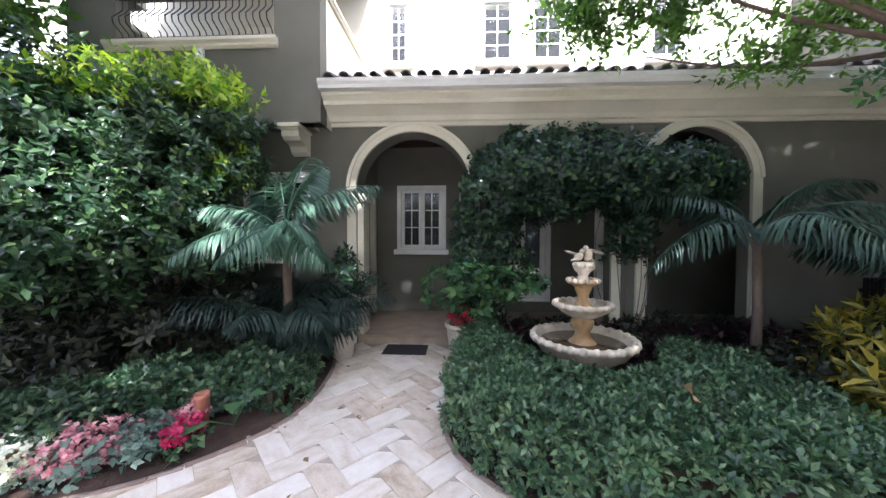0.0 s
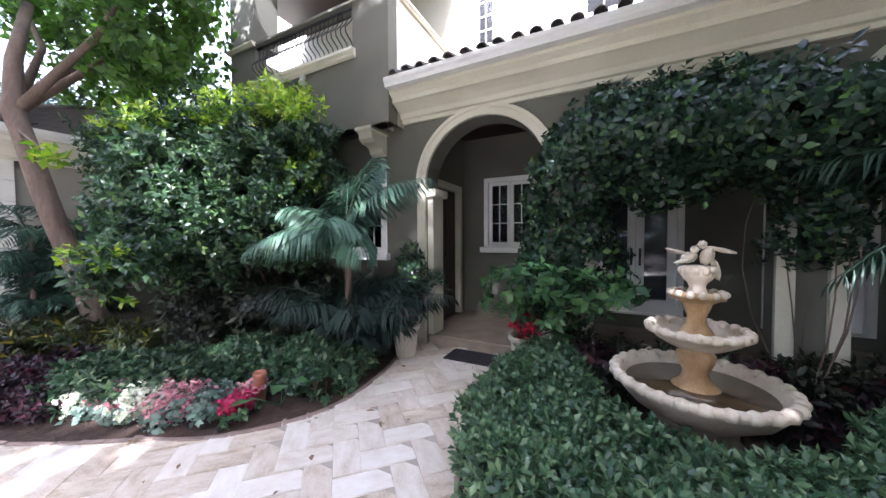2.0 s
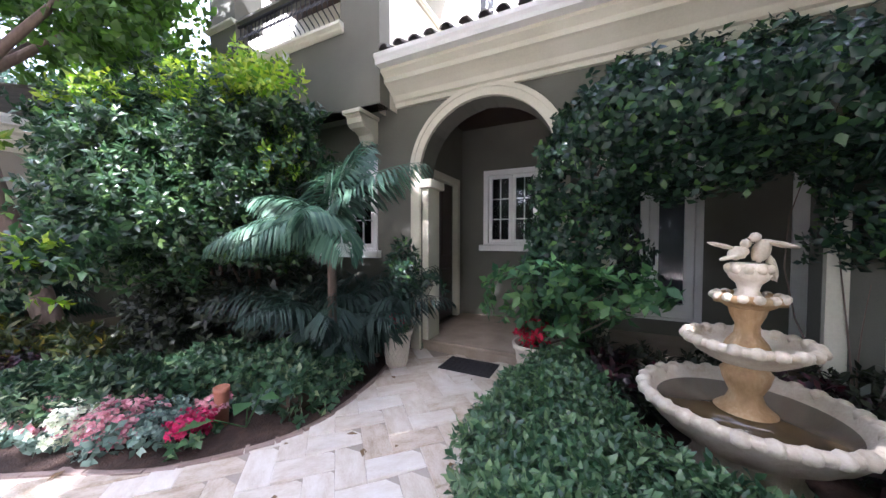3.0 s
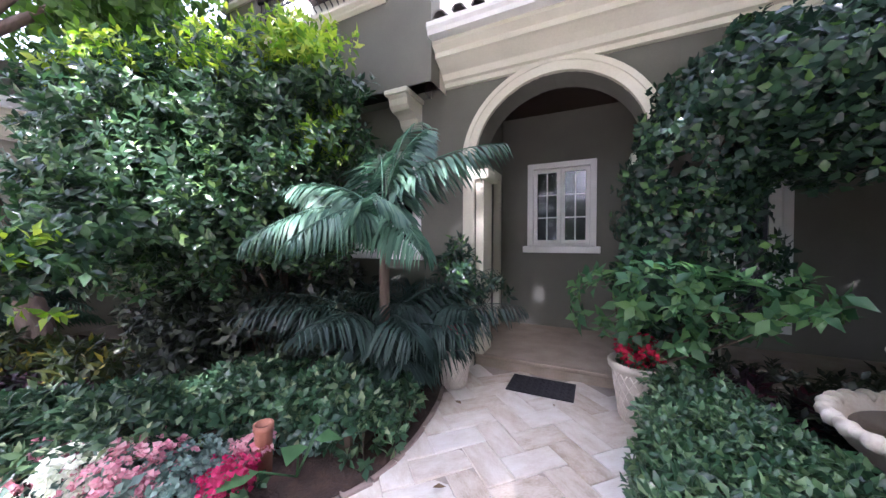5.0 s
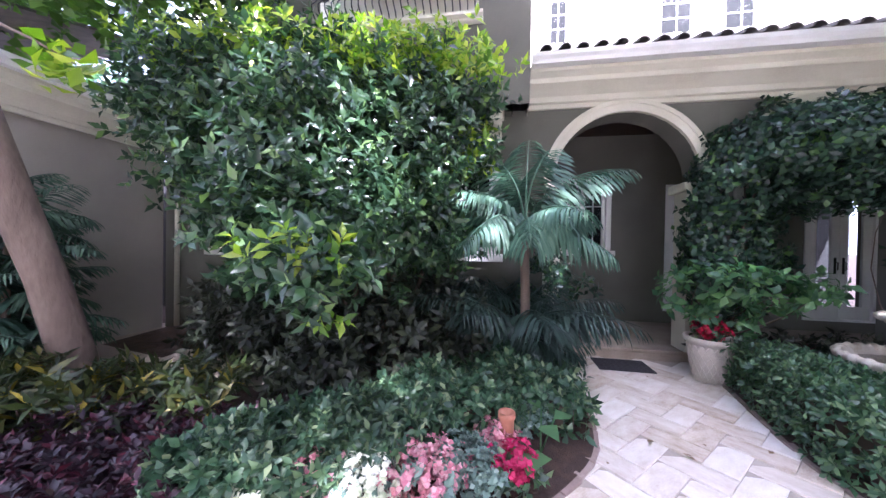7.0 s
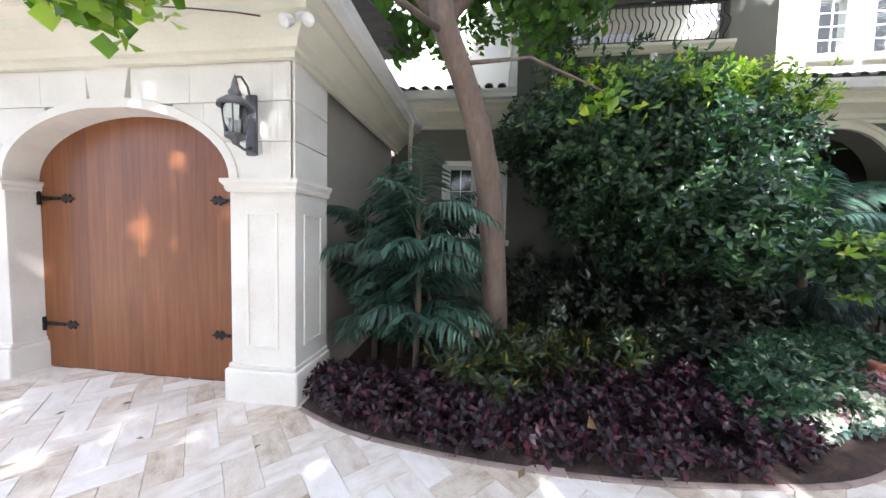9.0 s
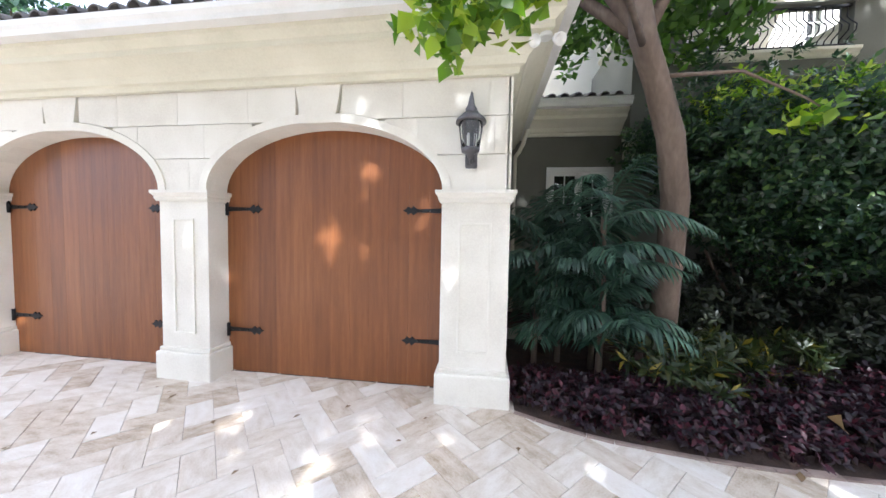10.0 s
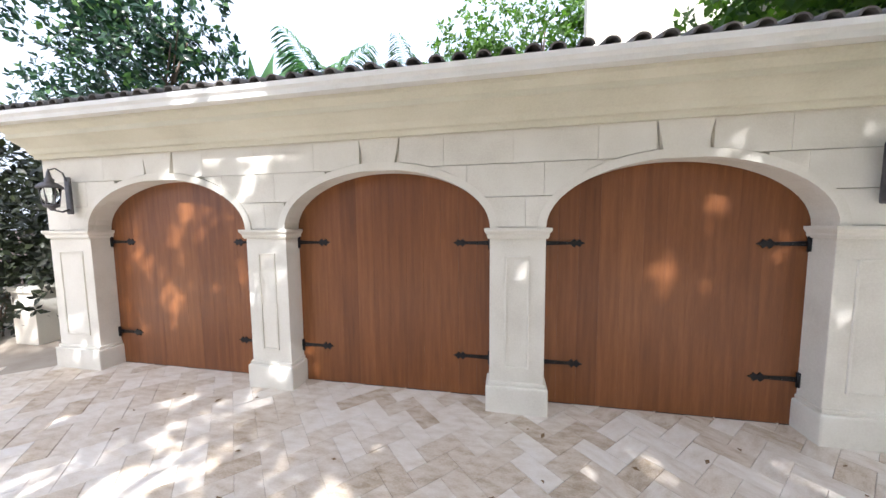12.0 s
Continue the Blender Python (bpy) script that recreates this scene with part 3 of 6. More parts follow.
WEDGES = [((a + b) / 2, 0.24) for a, b in OPENS]
courses = [(1.945, 2.272), (2.275, 2.622), (2.625, 2.965)]
for ci, (z0, z1) in enumerate(courses):
    x = WALL_X0 + (0.0 if ci % 2 else -0.38)
    while x < WALL_X1:
        w = 0.78 + rnd.uniform(-0.05, 0.05)
        a, b = max(x, WALL_X0), min(x + w - 0.003, WALL_X1)
        pieces = [(a, b)]
        for kx, kh in WEDGES:
            if z1 > 2.65:
                nxt = []
                for pa, pb in pieces:
                    if pb <= kx - kh or pa >= kx + kh:
                        nxt.append((pa, pb))
                    else:
                        nxt += [(pa, kx - kh - 0.005)] * (pa < kx - kh - 0.1) + [(kx + kh + 0.005, pb)] * (pb > kx + kh + 0.1)
                pieces = nxt
        for pa, pb in pieces:
            if pb - pa > 0.08:
                me = stone_block(pa, pb, z0, z1, garage_ops)
                if me:
                    s = part("stone", fix_normals(me), STONE, gw)
                    s.location = (0, -0.05, 0)
        x += w
for kx, kh in WEDGES:
    bm = bmesh.new()
    vs = [bm.verts.new(p) for y in (-0.062, 0.03) for p in ((kx - 0.17, y, 2.60), (kx + 0.17, y, 2.60), (kx + kh, y, 2.965), (kx - kh, y, 2.965))]
    for q in ((0, 1, 2, 3), (7, 6, 5, 4), (0, 4, 5, 1), (1, 5, 6, 2), (2, 6, 7, 3), (3, 7, 4, 0)):
        bm.faces.new([vs[i] for i in q])
    part("keystone", bm, STONE, gw, "wedge-shaped keystone")
for a, b in OPENS:
    part("archivolt", arch_ring((a + b) / 2, SPRING, (b - a) / 2, (b - a) / 2 + 0.085, -0.065, 0.02, rise=RISE), STONE, gw, "narrow stone band round the arch")
# end return of the front on the corner
for z0, z1 in courses:
    part("stone", box(-5.60, -5.555, -0.05, 0.53, z0 + 0.003, z1 - 0.003, 0.006), STONE, gw)

# piers
IMPOST = [(0.0, 0.0), (0.02, 0.0), (0.035, 0.03), (0.035, 0.05), (0.06, 0.085), (0.06, 0.115), (0.0, 0.115)]
for i, (a, b) in enumerate(PIERS):
    p = thing("garage_pier", "white cast-stone pier with a sunk panel, plinth and moulded cap", "pier", (0, 0, 0), "garage piers")
    end_r = 4.10 if i == 3 else 3.95
    part("shaft", box(a - 0.004, b + 0.004, GY, end_r, GZ - 0.1, SPRING - 0.10, 0.008), STONE, p)
    part("plinth", box(a - 0.045, b + 0.045, GY - 0.05, end_r, GZ - 0.1, GZ + 0.30, 0.02), STONE, p, "stone plinth")
    part("plinth_moulding", box(a - 0.02, b + 0.02, GY - 0.025, end_r - 0.004, GZ + 0.30, GZ + 0.345, 0.012), STONE, p)
    ring = [(a, end_r, SPRING - 0.115), (a, GY, SPRING - 0.115), (b, GY, SPRING - 0.115), (b, end_r, SPRING - 0.115)]
    part("impost", sweep([(o, u) for o, u in IMPOST], [Vector(q) for q in reversed(ring)][::-1]), STONE, p, "moulded impost")
    # sunk panel: a raised frame of four strips
    ca, cb, za, zb = a + 0.16, b - 0.16, GZ + 0.50, SPRING - 0.30
    fr = bmesh.new()
    for q in ((ca, ca + 0.022, za, zb), (cb - 0.022, cb, za, zb), (ca + 0.022, cb - 0.022, zb - 0.022, zb), (ca + 0.022, cb - 0.022, za, za + 0.022)):
        box(q[0], q[1], GY - 0.016, GY + 0.01, q[2], q[3], 0.004, fr)
    part("panel_frame", fr, STONE, p)
    if i == 3:
        fr = bmesh.new()
        ya, yb = GY + 0.13, 3.97
        for q in ((ya, ya + 0.022, za, zb), (yb - 0.022, yb, za, zb), (ya + 0.022, yb - 0.022, zb - 0.022, zb), (ya + 0.022, yb - 0.022, za, za + 0.022)):
            box(b - 0.01, b + 0.016, q[0], q[1], q[2], q[3], 0.004, fr)
        part("panel_frame", fr, STONE, p)

# doors
STRAP = [(0, 0.028), (0.10, 0.022), (0.30, 0.016), (0.335, 0.05), (0.36, 0.022), (0.395, 0.045), (0.41, 0.018), (0.45, 0.0)]


def strap_hinge(parent, x, z, y, flip):
    bm = bmesh.new()
    top = [(d, h) for d, h in STRAP] + [(d, -h) for d, h in reversed(STRAP[:-1])]
    f = [bm.verts.new((x + flip * d, y - 0.014, z + h)) for d, h in top]
    g = [bm.verts.new((x + flip * d, y, z + h)) for d, h in top]
    bm.faces.new(f)
    for i in range(len(top)):
        bm.faces.new((f[i], f[(i + 1) % len(top)], g[(i + 1) % len(top)], g[i]))
    h = part("strap_hinge", bm, IRON, parent, "black iron strap hinge with a fleur tip")
    k = part("knuckle", tube([(x + flip * 0.015, y - 0.02, z - 0.075), (x + flip * 0.015, y - 0.02, z + 0.075)], 0.017, 8), IRON, h)
    for d in (0.06, 0.16, 0.26):
        part("bolt", lathe([(0.0, 0.0), (0.012, 0.0), (0.010, 0.008), (0.0, 0.011)], 8), IRON, h).matrix_local = Matrix.Translation((x + flip * d, y - 0.014, z)) @ Euler((radians(90), 0, 0)).to_matrix().to_4x4()
    return h


for a, b in OPENS:
    d = thing("garage_door", "arched cedar plank garage door with black strap hinges", "garage door", (0, 0, 0), "garage doors")
    y = GY + 0.26
    n = 12
    w = (b - a + 0.1) / n
    for i in range(n):
        part("plank", box(a - 0.05 + i * w + 0.0003, a - 0.05 + (i + 1) * w - 0.0003, y, y + 0.05, GZ + 0.012, 2.75, 0.001), WOOD, d)
    part("backing", box(a - 0.05, b + 0.05, y + 0.052, y + 0.07, GZ, 2.75), DARK, d)
    part("bottom_seal", box(a, b, y - 0.004, y + 0.045, GZ - 0.02, GZ + 0.011), IRON, d)
    for z in (1.765, 0.385):
        strap_hinge(d, a, z, y, 1)
        strap_hinge(d, b, z, y, -1)

# cornices: a profile of (out, up) from the wall's face
CORN = [(0.0, 0.0), (0.05, 0.0), (0.06, 0.05), (0.10, 0.06), (0.13, 0.12), (0.20, 0.17), (0.27, 0.21), (0.30, 0.22), (0.30, 0.28), (0.34, 0.31), (0.37, 0.33), (0.37, 0.37), (0.0, 0.37)]
GUTTER = [(0.365, 0.372), (0.47, 0.372), (0.475, 0.42), (0.50, 0.45), (0.50, 0.50), (0.485, 0.50), (0.37, 0.40)]


def cornice(name, path, k, label, gut=True):
    ob = thing(name, label, "cornice", kind="structure")
    part("moulding", sweep([(o * k[0], u * k[1]) for o, u in CORN], path), TRIM, ob)
    if gut:
        part("gutter", sweep([(o * k[0], u * k[1]) for o, u in GUTTER], path), WHITE, ob, "white moulded gutter")
    return ob


cornice("garage_cornice", [(-5.57, 7.0, 2.96), (-5.57, GY - 0.01, 2.96), (-15.75, GY - 0.01, 2.96)][::-1], (1.0, 1.0), "cream moulded cornice along the garage")

# main house
FY = 6.8
ARCHES = [(1.73, 0.89, 2.42), (3.94, 0.79, 2.53), (5.98, 0.75, 2.58)]
FLOOR = 0.14
house_ops = [dict(a=c - r, b=c + r, low=FLOOR - 0.3, top=s, rise=r) for c, r, s in ARCHES]
W2 = dict(a=-4.62, b=-3.52, low=1.38, top=2.77)
W3 = dict(a=-0.93, b=0.05, low=1.38, top=2.66)
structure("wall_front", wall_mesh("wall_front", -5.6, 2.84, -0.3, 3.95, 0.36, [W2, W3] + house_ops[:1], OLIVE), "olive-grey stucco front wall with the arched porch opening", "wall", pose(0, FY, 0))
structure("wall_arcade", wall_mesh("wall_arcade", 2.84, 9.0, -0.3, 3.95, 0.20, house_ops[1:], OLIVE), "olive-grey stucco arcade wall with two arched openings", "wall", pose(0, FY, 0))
WB = dict(a=1.18, b=2.12, low=1.45, top=2.75)
FD = [dict(a=3.14, b=4.31, low=FLOOR + 0.22, top=2.62), dict(a=5.30, b=6.28, low=FLOOR + 0.18, top=2.62)]
UW = [(0.93, 1.38), (2.88, 3.57), (3.92, 4.60), (6.3, 7.0)]
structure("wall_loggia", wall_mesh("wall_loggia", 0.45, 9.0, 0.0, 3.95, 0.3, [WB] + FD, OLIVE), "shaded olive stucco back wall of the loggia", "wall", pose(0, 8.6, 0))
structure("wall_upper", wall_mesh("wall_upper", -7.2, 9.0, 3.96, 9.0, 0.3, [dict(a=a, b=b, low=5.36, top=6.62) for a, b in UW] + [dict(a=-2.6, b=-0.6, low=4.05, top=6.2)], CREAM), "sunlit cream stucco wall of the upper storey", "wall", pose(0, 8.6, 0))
structure("loggia_floor", fix_normals(mesh_of("loggia_floor", [(0.5, 6.86, -0.1), (9, 6.86, -0.1), (9, 8.6, -0.1), (0.5, 8.6, -0.1), (0.5, 6.86, FLOOR), (9, 6.86, FLOOR), (9, 8.6, FLOOR), (0.5, 8.6, FLOOR)], [(0, 1, 2, 3), (4, 5, 6, 7), (0, 1, 5, 4), (1, 2, 6, 5), (2, 3, 7, 6), (3, 0, 4, 7)], PORCH)), "travertine floor of the loggia, darkened for its shade", "floor")
# Ceiling takes the dark door wood so its colour deepens the loggia's shade.
structure("ceiling", fix_normals(mesh_of("ceiling", [(x, y, z) for z in (3.6, 3.7) for x, y in ((0.5, 7.16), (9, 7.16), (9, 8.6), (0.5, 8.6))], [(0, 1, 2, 3), (4, 5, 6, 7), (0, 1, 5, 4), (1, 2, 6, 5), (2, 3, 7, 6), (3, 0, 4, 7)], DOORWOOD)), "loggia ceiling, coloured dark to deepen the shade inside", "ceiling")
structure("wall_porch_left", wall_mesh("wall_porch_left", 7.16, 8.6, 0.0, 3.95, 0.25, [dict(a=7.36, b=8.34, low=FLOOR, top=2.55)], OLIVE), "olive stucco side wall of the porch with the front door", "wall", Matrix(((0, -1, 0, 0.70), (1, 0, 0, 0), (0, 0, 1, 0), (0, 0, 0, 1))))
structure("wall_porch_right", wall_mesh("wall_porch_right", 3.6, 8.9, -0.3, 6.5, 0.25, [], OLIVE), "olive stucco wall of the right wing", "wall", Matrix(((0, -1, 0, 9.25), (1, 0, 0, 0), (0, 0, 1, 0), (0, 0, 0, 1))))
structure("wall_house_left", wall_mesh("wall_house_left", 7.16, 12.0, -0.3, 3.95, 0.25, [], OLIVE), "plain inner wall of the house", "wall", Matrix(((0, -1, 0, -5.35), (1, 0, 0, 0), (0, 0, 1, 0), (0, 0, 0, 1))))
structure("wall_rear", wall_mesh("wall_rear", -5.6, 9.0, -0.3, 9.0, 0.25, [], DARK), "unseen rear wall of the rooms, coloured near-black for gloom", "wall", pose(0, 12.0, 0))
# Unseen slab, added to stop sky light reaching the rooms behind the panes.
structure("ceiling_rooms", fix_normals(mesh_of("ceiling_rooms", [(x, y, z) for z in (3.72, 3.84) for x, y in ((-5.34, 8.92), (9.2, 8.92), (9.2, 11.98), (-5.34, 11.98))], [(0, 1, 2, 3), (4, 5, 6, 7), (0, 1, 5, 4), (1, 2, 6, 5), (2, 3, 7, 6), (3, 0, 4, 7)], DARK)), "unseen slab added over the rooms to keep sky light out", "ceiling")
structure("floor", fix_normals(mesh_of("floor", [(x, y, z) for z in (0.0, 0.1) for x, y in ((-5.3, 7.16), (9, 7.16), (9, 12), (-5.3, 12))], [(0, 1, 2, 3), (4, 5, 6, 7), (0, 1, 5, 4), (1, 2, 6, 5), (2, 3, 7, 6), (3, 0, 4, 7)], DARK)), "floor of the rooms inside, coloured near-black for gloom", "floor")
for c, r, s in ARCHES:
    t = thing("arch_surround", "pale moulded stone surround of an arch", "trim", kind="structure")
    part("band", arch_ring(c, s, r, r + 0.135, FY - 0.05, FY + 0.01, leg_to=0.02 if c < 3 else FLOOR), TRIM, t)
    part("band_edge", arch_ring(c, s, r + 0.095, r + 0.15, FY - 0.065, FY - 0.045), TRIM, t)
    for sx in (-1, 1) if c < 3 else ():
        part("impost", box(min(c + sx * (r - 0.17), c + sx * (r + 0.02)), max(c + sx * (r - 0.17), c + sx * (r + 0.02)), FY - 0.02, FY + 0.40, s - 0.17, s - 0.05, 0.02), TRIM, t)
        part("jamb", box(min(c + sx * (r - 0.10), c + sx * (r - 0.002)), max(c + sx * (r - 0.10), c + sx * (r - 0.002)), FY + 0.03, FY + 0.36, FLOOR, s - 0.17, 0.006), TRIM, t)

HC = (1.08, 1.0)
cornice("house_cornice", [(9.2, FY, 3.39), (0.46, FY, 3.39)][::-1], HC, "cream moulded cornice over the arches")
cornice("house_cornice", [(-3.4, FY, 3.39), (-5.62, FY, 3.39)][::-1], HC, "cream moulded cornice beside the garage")


def tiled_roof(name, x0, x1, y_eave, y_top, z_eave, slope, label):
    """A lean-to roof of barrel tiles; the eave course is single tiles."""
    ob = thing(name, label, "roof", kind="structure")
    rise = (y_top - y_eave) * slope
    part("deck", fix_normals(mesh_of("deck", [(x0, y_eave, z_eave), (x1, y_eave, z_eave), (x1, y_top, z_eave + rise), (x0, y_top, z_eave + rise), (x0, y_eave, z_eave - 0.03), (x1, y_eave, z_eave - 0.03), (x1, y_top, z_eave + rise - 0.03), (x0, y_top, z_eave + rise - 0.03)], [(0, 1, 2, 3), (4, 5, 6, 7), (0, 1, 5, 4), (1, 2, 6, 5), (2, 3, 7, 6), (3, 0, 4, 7)], TILE)), TILE, ob)

    def tile_verts(length, r0, r1, n=7):
        v, f = [], []
        for y, r in ((0, r0), (length, r1)):
            for q in (r, r - 0.018):
                for i in range(n):
                    a = math.pi * i / (n - 1)
                    v.append((-q * math.cos(a), y, q * math.sin(a) * 0.85 + y * slope))
        for i in range(n - 1):
            f += [(i, i + 1, 2 * n + i + 1, 2 * n + i), (n + i, 3 * n + i, 3 * n + i + 1, n + i + 1), (i, n + i, n + i + 1, i + 1)]
        return v, f

    v, f = tile_verts(0.42, 0.072, 0.06)
    eave = mesh_of("tile", v, f, TILE, False)
    sx = 0.215
    n = int((x1 - x0) / sx)
    av, af = [], []
    for i in range(n):
        x = x0 + (i + 0.5) * sx
        t = part("tile", eave, TILE, ob)
        t.location = (x + rnd.uniform(-0.008, 0.008), y_eave - 0.06 + rnd.uniform(-0.012, 0.012), z_eave + 0.004)
        y = y_eave + 0.28
        while y < y_top:
            k = len(av)
            jx, jz = rnd.uniform(-0.008, 0.008), rnd.uniform(0, 0.008)
            av += [(p[0] + x + jx, p[1] + y, p[2] + z_eave + (y - y_eave) * slope + 0.012 + jz) for p in v]
            af += [tuple(q + k for q in face) for face in f]
            y += 0.34
    tagged(part("upper_tiles", mesh_of("upper_tiles", av, af, TILE), TILE, ob), kind="stuff")
    return ob


tiled_roof("loggia_roof", 0.52, 9.1, 6.30, 8.6, 3.895, 0.36, "dark weathered barrel-tile roof over the loggia")
tiled_roof("side_roof", -5.9, -3.42, 6.30, 8.6, 3.895, 0.36, "dark weathered barrel-tile roof beside the balcony")
tiled_roof("garage_roof", -16.1, -5.05, GY - 0.44, 6.2, 3.475, 0.30, "dark weathered barrel-tile roof of the garage")


# windows and glazed doors
def casement(name, label, o, y, leaves, rows, cols, group="", sill=True, stile=0.06, kick=0.0, handles=False, muntin=0.018, kind="structure"):
    """A frame with leaves of small panes, set in the opening o of a wall whose face is at y."""
    w = thing(name, label, "window" if sill else "glazed door", kind=kind, group=group)
    a, b, lo, hi = o["a"], o["b"], o["low"], o["top"]
    f = bmesh.new()
    for q in ((a - 0.05, a + 0.04, lo, hi + 0.05), (b - 0.04, b + 0.05, lo, hi + 0.05), (a + 0.04, b - 0.04, hi - 0.04, hi + 0.05), (a + 0.04, b - 0.04, lo, lo + 0.035)):
        box(q[0], q[1], y - 0.02, y + 0.10, q[2], q[3], 0.005, f)
    part("window_frame", f, WHITE, w)
    if sill:
        part("window_sill", box(a - 0.11, b + 0.11, y - 0.10, y + 0.06, lo - 0.11, lo - 0.002, 0.015), WHITE, w, "projecting sill")
    n = leaves
    lw = (b - a - 0.08) / n
    for i in range(n):
        xa, xb = a + 0.04 + i * lw + 0.003, a + 0.04 + (i + 1) * lw - 0.003
        za, zb = lo + 0.037, hi - 0.043
        leaf = bmesh.new()
        bot = za + stile + kick
        for q in ((xa, xa + stile, za, zb), (xb - stile, xb, za, zb), (xa + stile, xb - stile, zb - stile, zb), (xa + stile, xb - stile, za, bot)):
            box(q[0], q[1], y + 0.03, y + 0.075, q[2], q[3], 0.004, leaf)
        sash = part("sash", leaf, WHITE, w)
        ia, ib, iz, it = xa + stile, xb - stile, bot, zb - stile
        for k in range(1, cols):
            x = ia + (ib - ia) * k / cols
            part("muntin", box(x - muntin / 2, x + muntin / 2, y + 0.036, y + 0.066, iz, it, 0.002), WHITE, sash)
        for k in range(1, rows):
            z = iz + (it - iz) * k / rows
            part("muntin", box(ia, ib, y + 0.038, y + 0.064, z - muntin / 2, z + muntin / 2, 0.002), WHITE, sash)
        g = part("pane", box(ia - 0.01, ib + 0.01, y + 0.049, y + 0.053, iz - 0.01, it + 0.01), GLASS, sash, "clear reflecting glass")
        g.visible_shadow = False
        if handles:
            hx = xb - stile / 2 if i == 0 else xa + stile / 2
            h = part("handle", tube([(hx, y + 0.03, lo + 1.0), (hx, y - 0.02, lo + 1.0), (hx, y - 0.02, lo + 0.88), (hx, y - 0.01, lo + 0.87)], 0.009, 6), IRON, sash, "dark bronze handle")
            part("handle_plate", box(hx - 0.018, hx + 0.018, y + 0.024, y + 0.031, lo + 0.80, lo + 1.08, 0.003), IRON, sash)
    return w


casement("window_1", "white casement window with six panes a leaf and a sill", WB, 8.6, 2, 3, 2)
casement("window_2", "white casement window in the shaded front wall", W2, FY, 2, 3, 2)
casement("window_3", "white casement window behind the tall shrub", W3, FY, 2, 3, 2)
for o in FD:
    casement("french_door", "pair of white french doors with tall dark panes", o, 8.6, 2, 1, 1, "french doors", False, 0.115, 0.10, True, kind="")
for i, (a, b) in enumerate(UW):
    casement("window_%d" % (i + 4), "tall white upper window with small panes", dict(a=a, b=b, low=5.36, top=6.62), 8.6, 1, 4, 2, stile=0.045)

fd = thing("door_1", "dark stained wooden front door in a pale frame, shut", "door", kind="structure")
m_side = Matrix(((0, -1, 0, 0.70), (1, 0, 0, 0), (0, 0, 1, 0), (0, 0, 0, 1)))
fr = bmesh.new()
for q in ((7.28, 7.38, FLOOR, 2.64), (8.32, 8.42, FLOOR, 2.64), (7.38, 8.32, 2.52, 2.64)):
    box(q[0], q[1], -0.03, 0.08, q[2], q[3], 0.008, fr)
part("door_frame", fr, TRIM, fd)
dl = part("door_leaf", box(7.385, 8.315, 0.09, 0.14, FLOOR + 0.01, 2.515, 0.004), DOORWOOD, fd)
for z0, z1 in ((0.3, 1.0), (1.12, 2.35)):
    for ya, yb in ((7.50, 7.81), (7.89, 8.20)):
        part("panel", box(ya, yb, 0.072, 0.092, FLOOR + z0, FLOOR + z1 - 0.1, 0.012), DOORWOOD, dl)
part("handle", tube([(7.46, 0.09, 1.2), (7.46, 0.03, 1.2), (7.46, 0.03, 1.05), (7.46, 0.09, 1.05)], 0.01, 6), IRON, dl)
fd.matrix_world = m_side

# balcony block
BX0, BX1, BY, BZ = -3.39, 0.45, 6.40, 3.33
part_wall = structure("balcony_front", wall_mesh("balcony_front", BX0, BX1, BZ, 5.26, 0.22, [dict(a=-2.62, b=-0.22, low=4.44, top=5.30)], OLIVE), "olive stucco front of the balcony", "wall", pose(0, BY, 0))
# Cream here against the olive front: this side's sunlight is put into its colour.
structure("balcony_side", wall_mesh("balcony_side", BY + 0.22, 8.6, BZ, 5.24, 0.2, [], CREAM), "right side wall of the balcony, coloured cream for its sunlight", "wall", Matrix(((0, -1, 0, BX1 - 0.002), (1, 0, 0, 0), (0, 0, 1, 0), (0, 0, 0, 1))))
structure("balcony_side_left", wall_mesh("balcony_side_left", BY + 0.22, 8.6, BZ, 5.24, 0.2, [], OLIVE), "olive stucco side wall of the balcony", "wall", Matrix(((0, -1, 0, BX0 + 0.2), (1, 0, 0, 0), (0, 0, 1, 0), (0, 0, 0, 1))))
structure("balcony_floor", fix_normals(mesh_of("balcony_floor", [(x, y, z) for z in (BZ + 0.004, BZ + 0.7) for x, y in ((BX0 + 0.2, BY + 0.22), (BX1 - 0.21, BY + 0.22), (BX1 - 0.21, 8.58), (BX0 + 0.2, 8.58))], [(0, 1, 2, 3), (4, 5, 6, 7), (0, 1, 5, 4), (1, 2, 6, 5), (2, 3, 7, 6), (3, 0, 4, 7)], OLIVE)), "balcony floor and its stucco underside", "floor")
CAP = [(-0.22, 0.0), (0.03, 0.0), (0.045, 0.025), (0.07, 0.04), (0.07, 0.075), (-0.22, 0.085)]
cop = thing("balcony_coping", "pale stone coping on the balcony wall", "coping", kind="structure")
part("coping", sweep(CAP, [(-0.22, BY, 5.255), (BX1, BY, 5.255), (BX1, 8.55, 5.255)]), TRIM, cop)
part("coping", sweep(CAP, [(BX0, 8.0, 5.255), (BX0, BY, 5.255), (-2.62, BY, 5.255)]), TRIM, cop)
SILL = [(-0.26, 0.0), (0.02, 0.0), (0.05, 0.03), (0.05, 0.06), (0.09, 0.09), (0.09, 0.135), (-0.26, 0.135)]
part("sill", sweep(SILL, [(-2.76, BY, 4.40), (-0.16, BY, 4.40)]), TRIM, cop, "moulded sill under the railing")
for cx in (-3.05,):
    col = thing("balcony_column", "olive stucco column carrying the balcony roof", "column", kind="structure")
    part("shaft", box(BX0, -2.64, BY, BY + 0.5, 5.345, 7.2, 0.01), OLIVE, col)
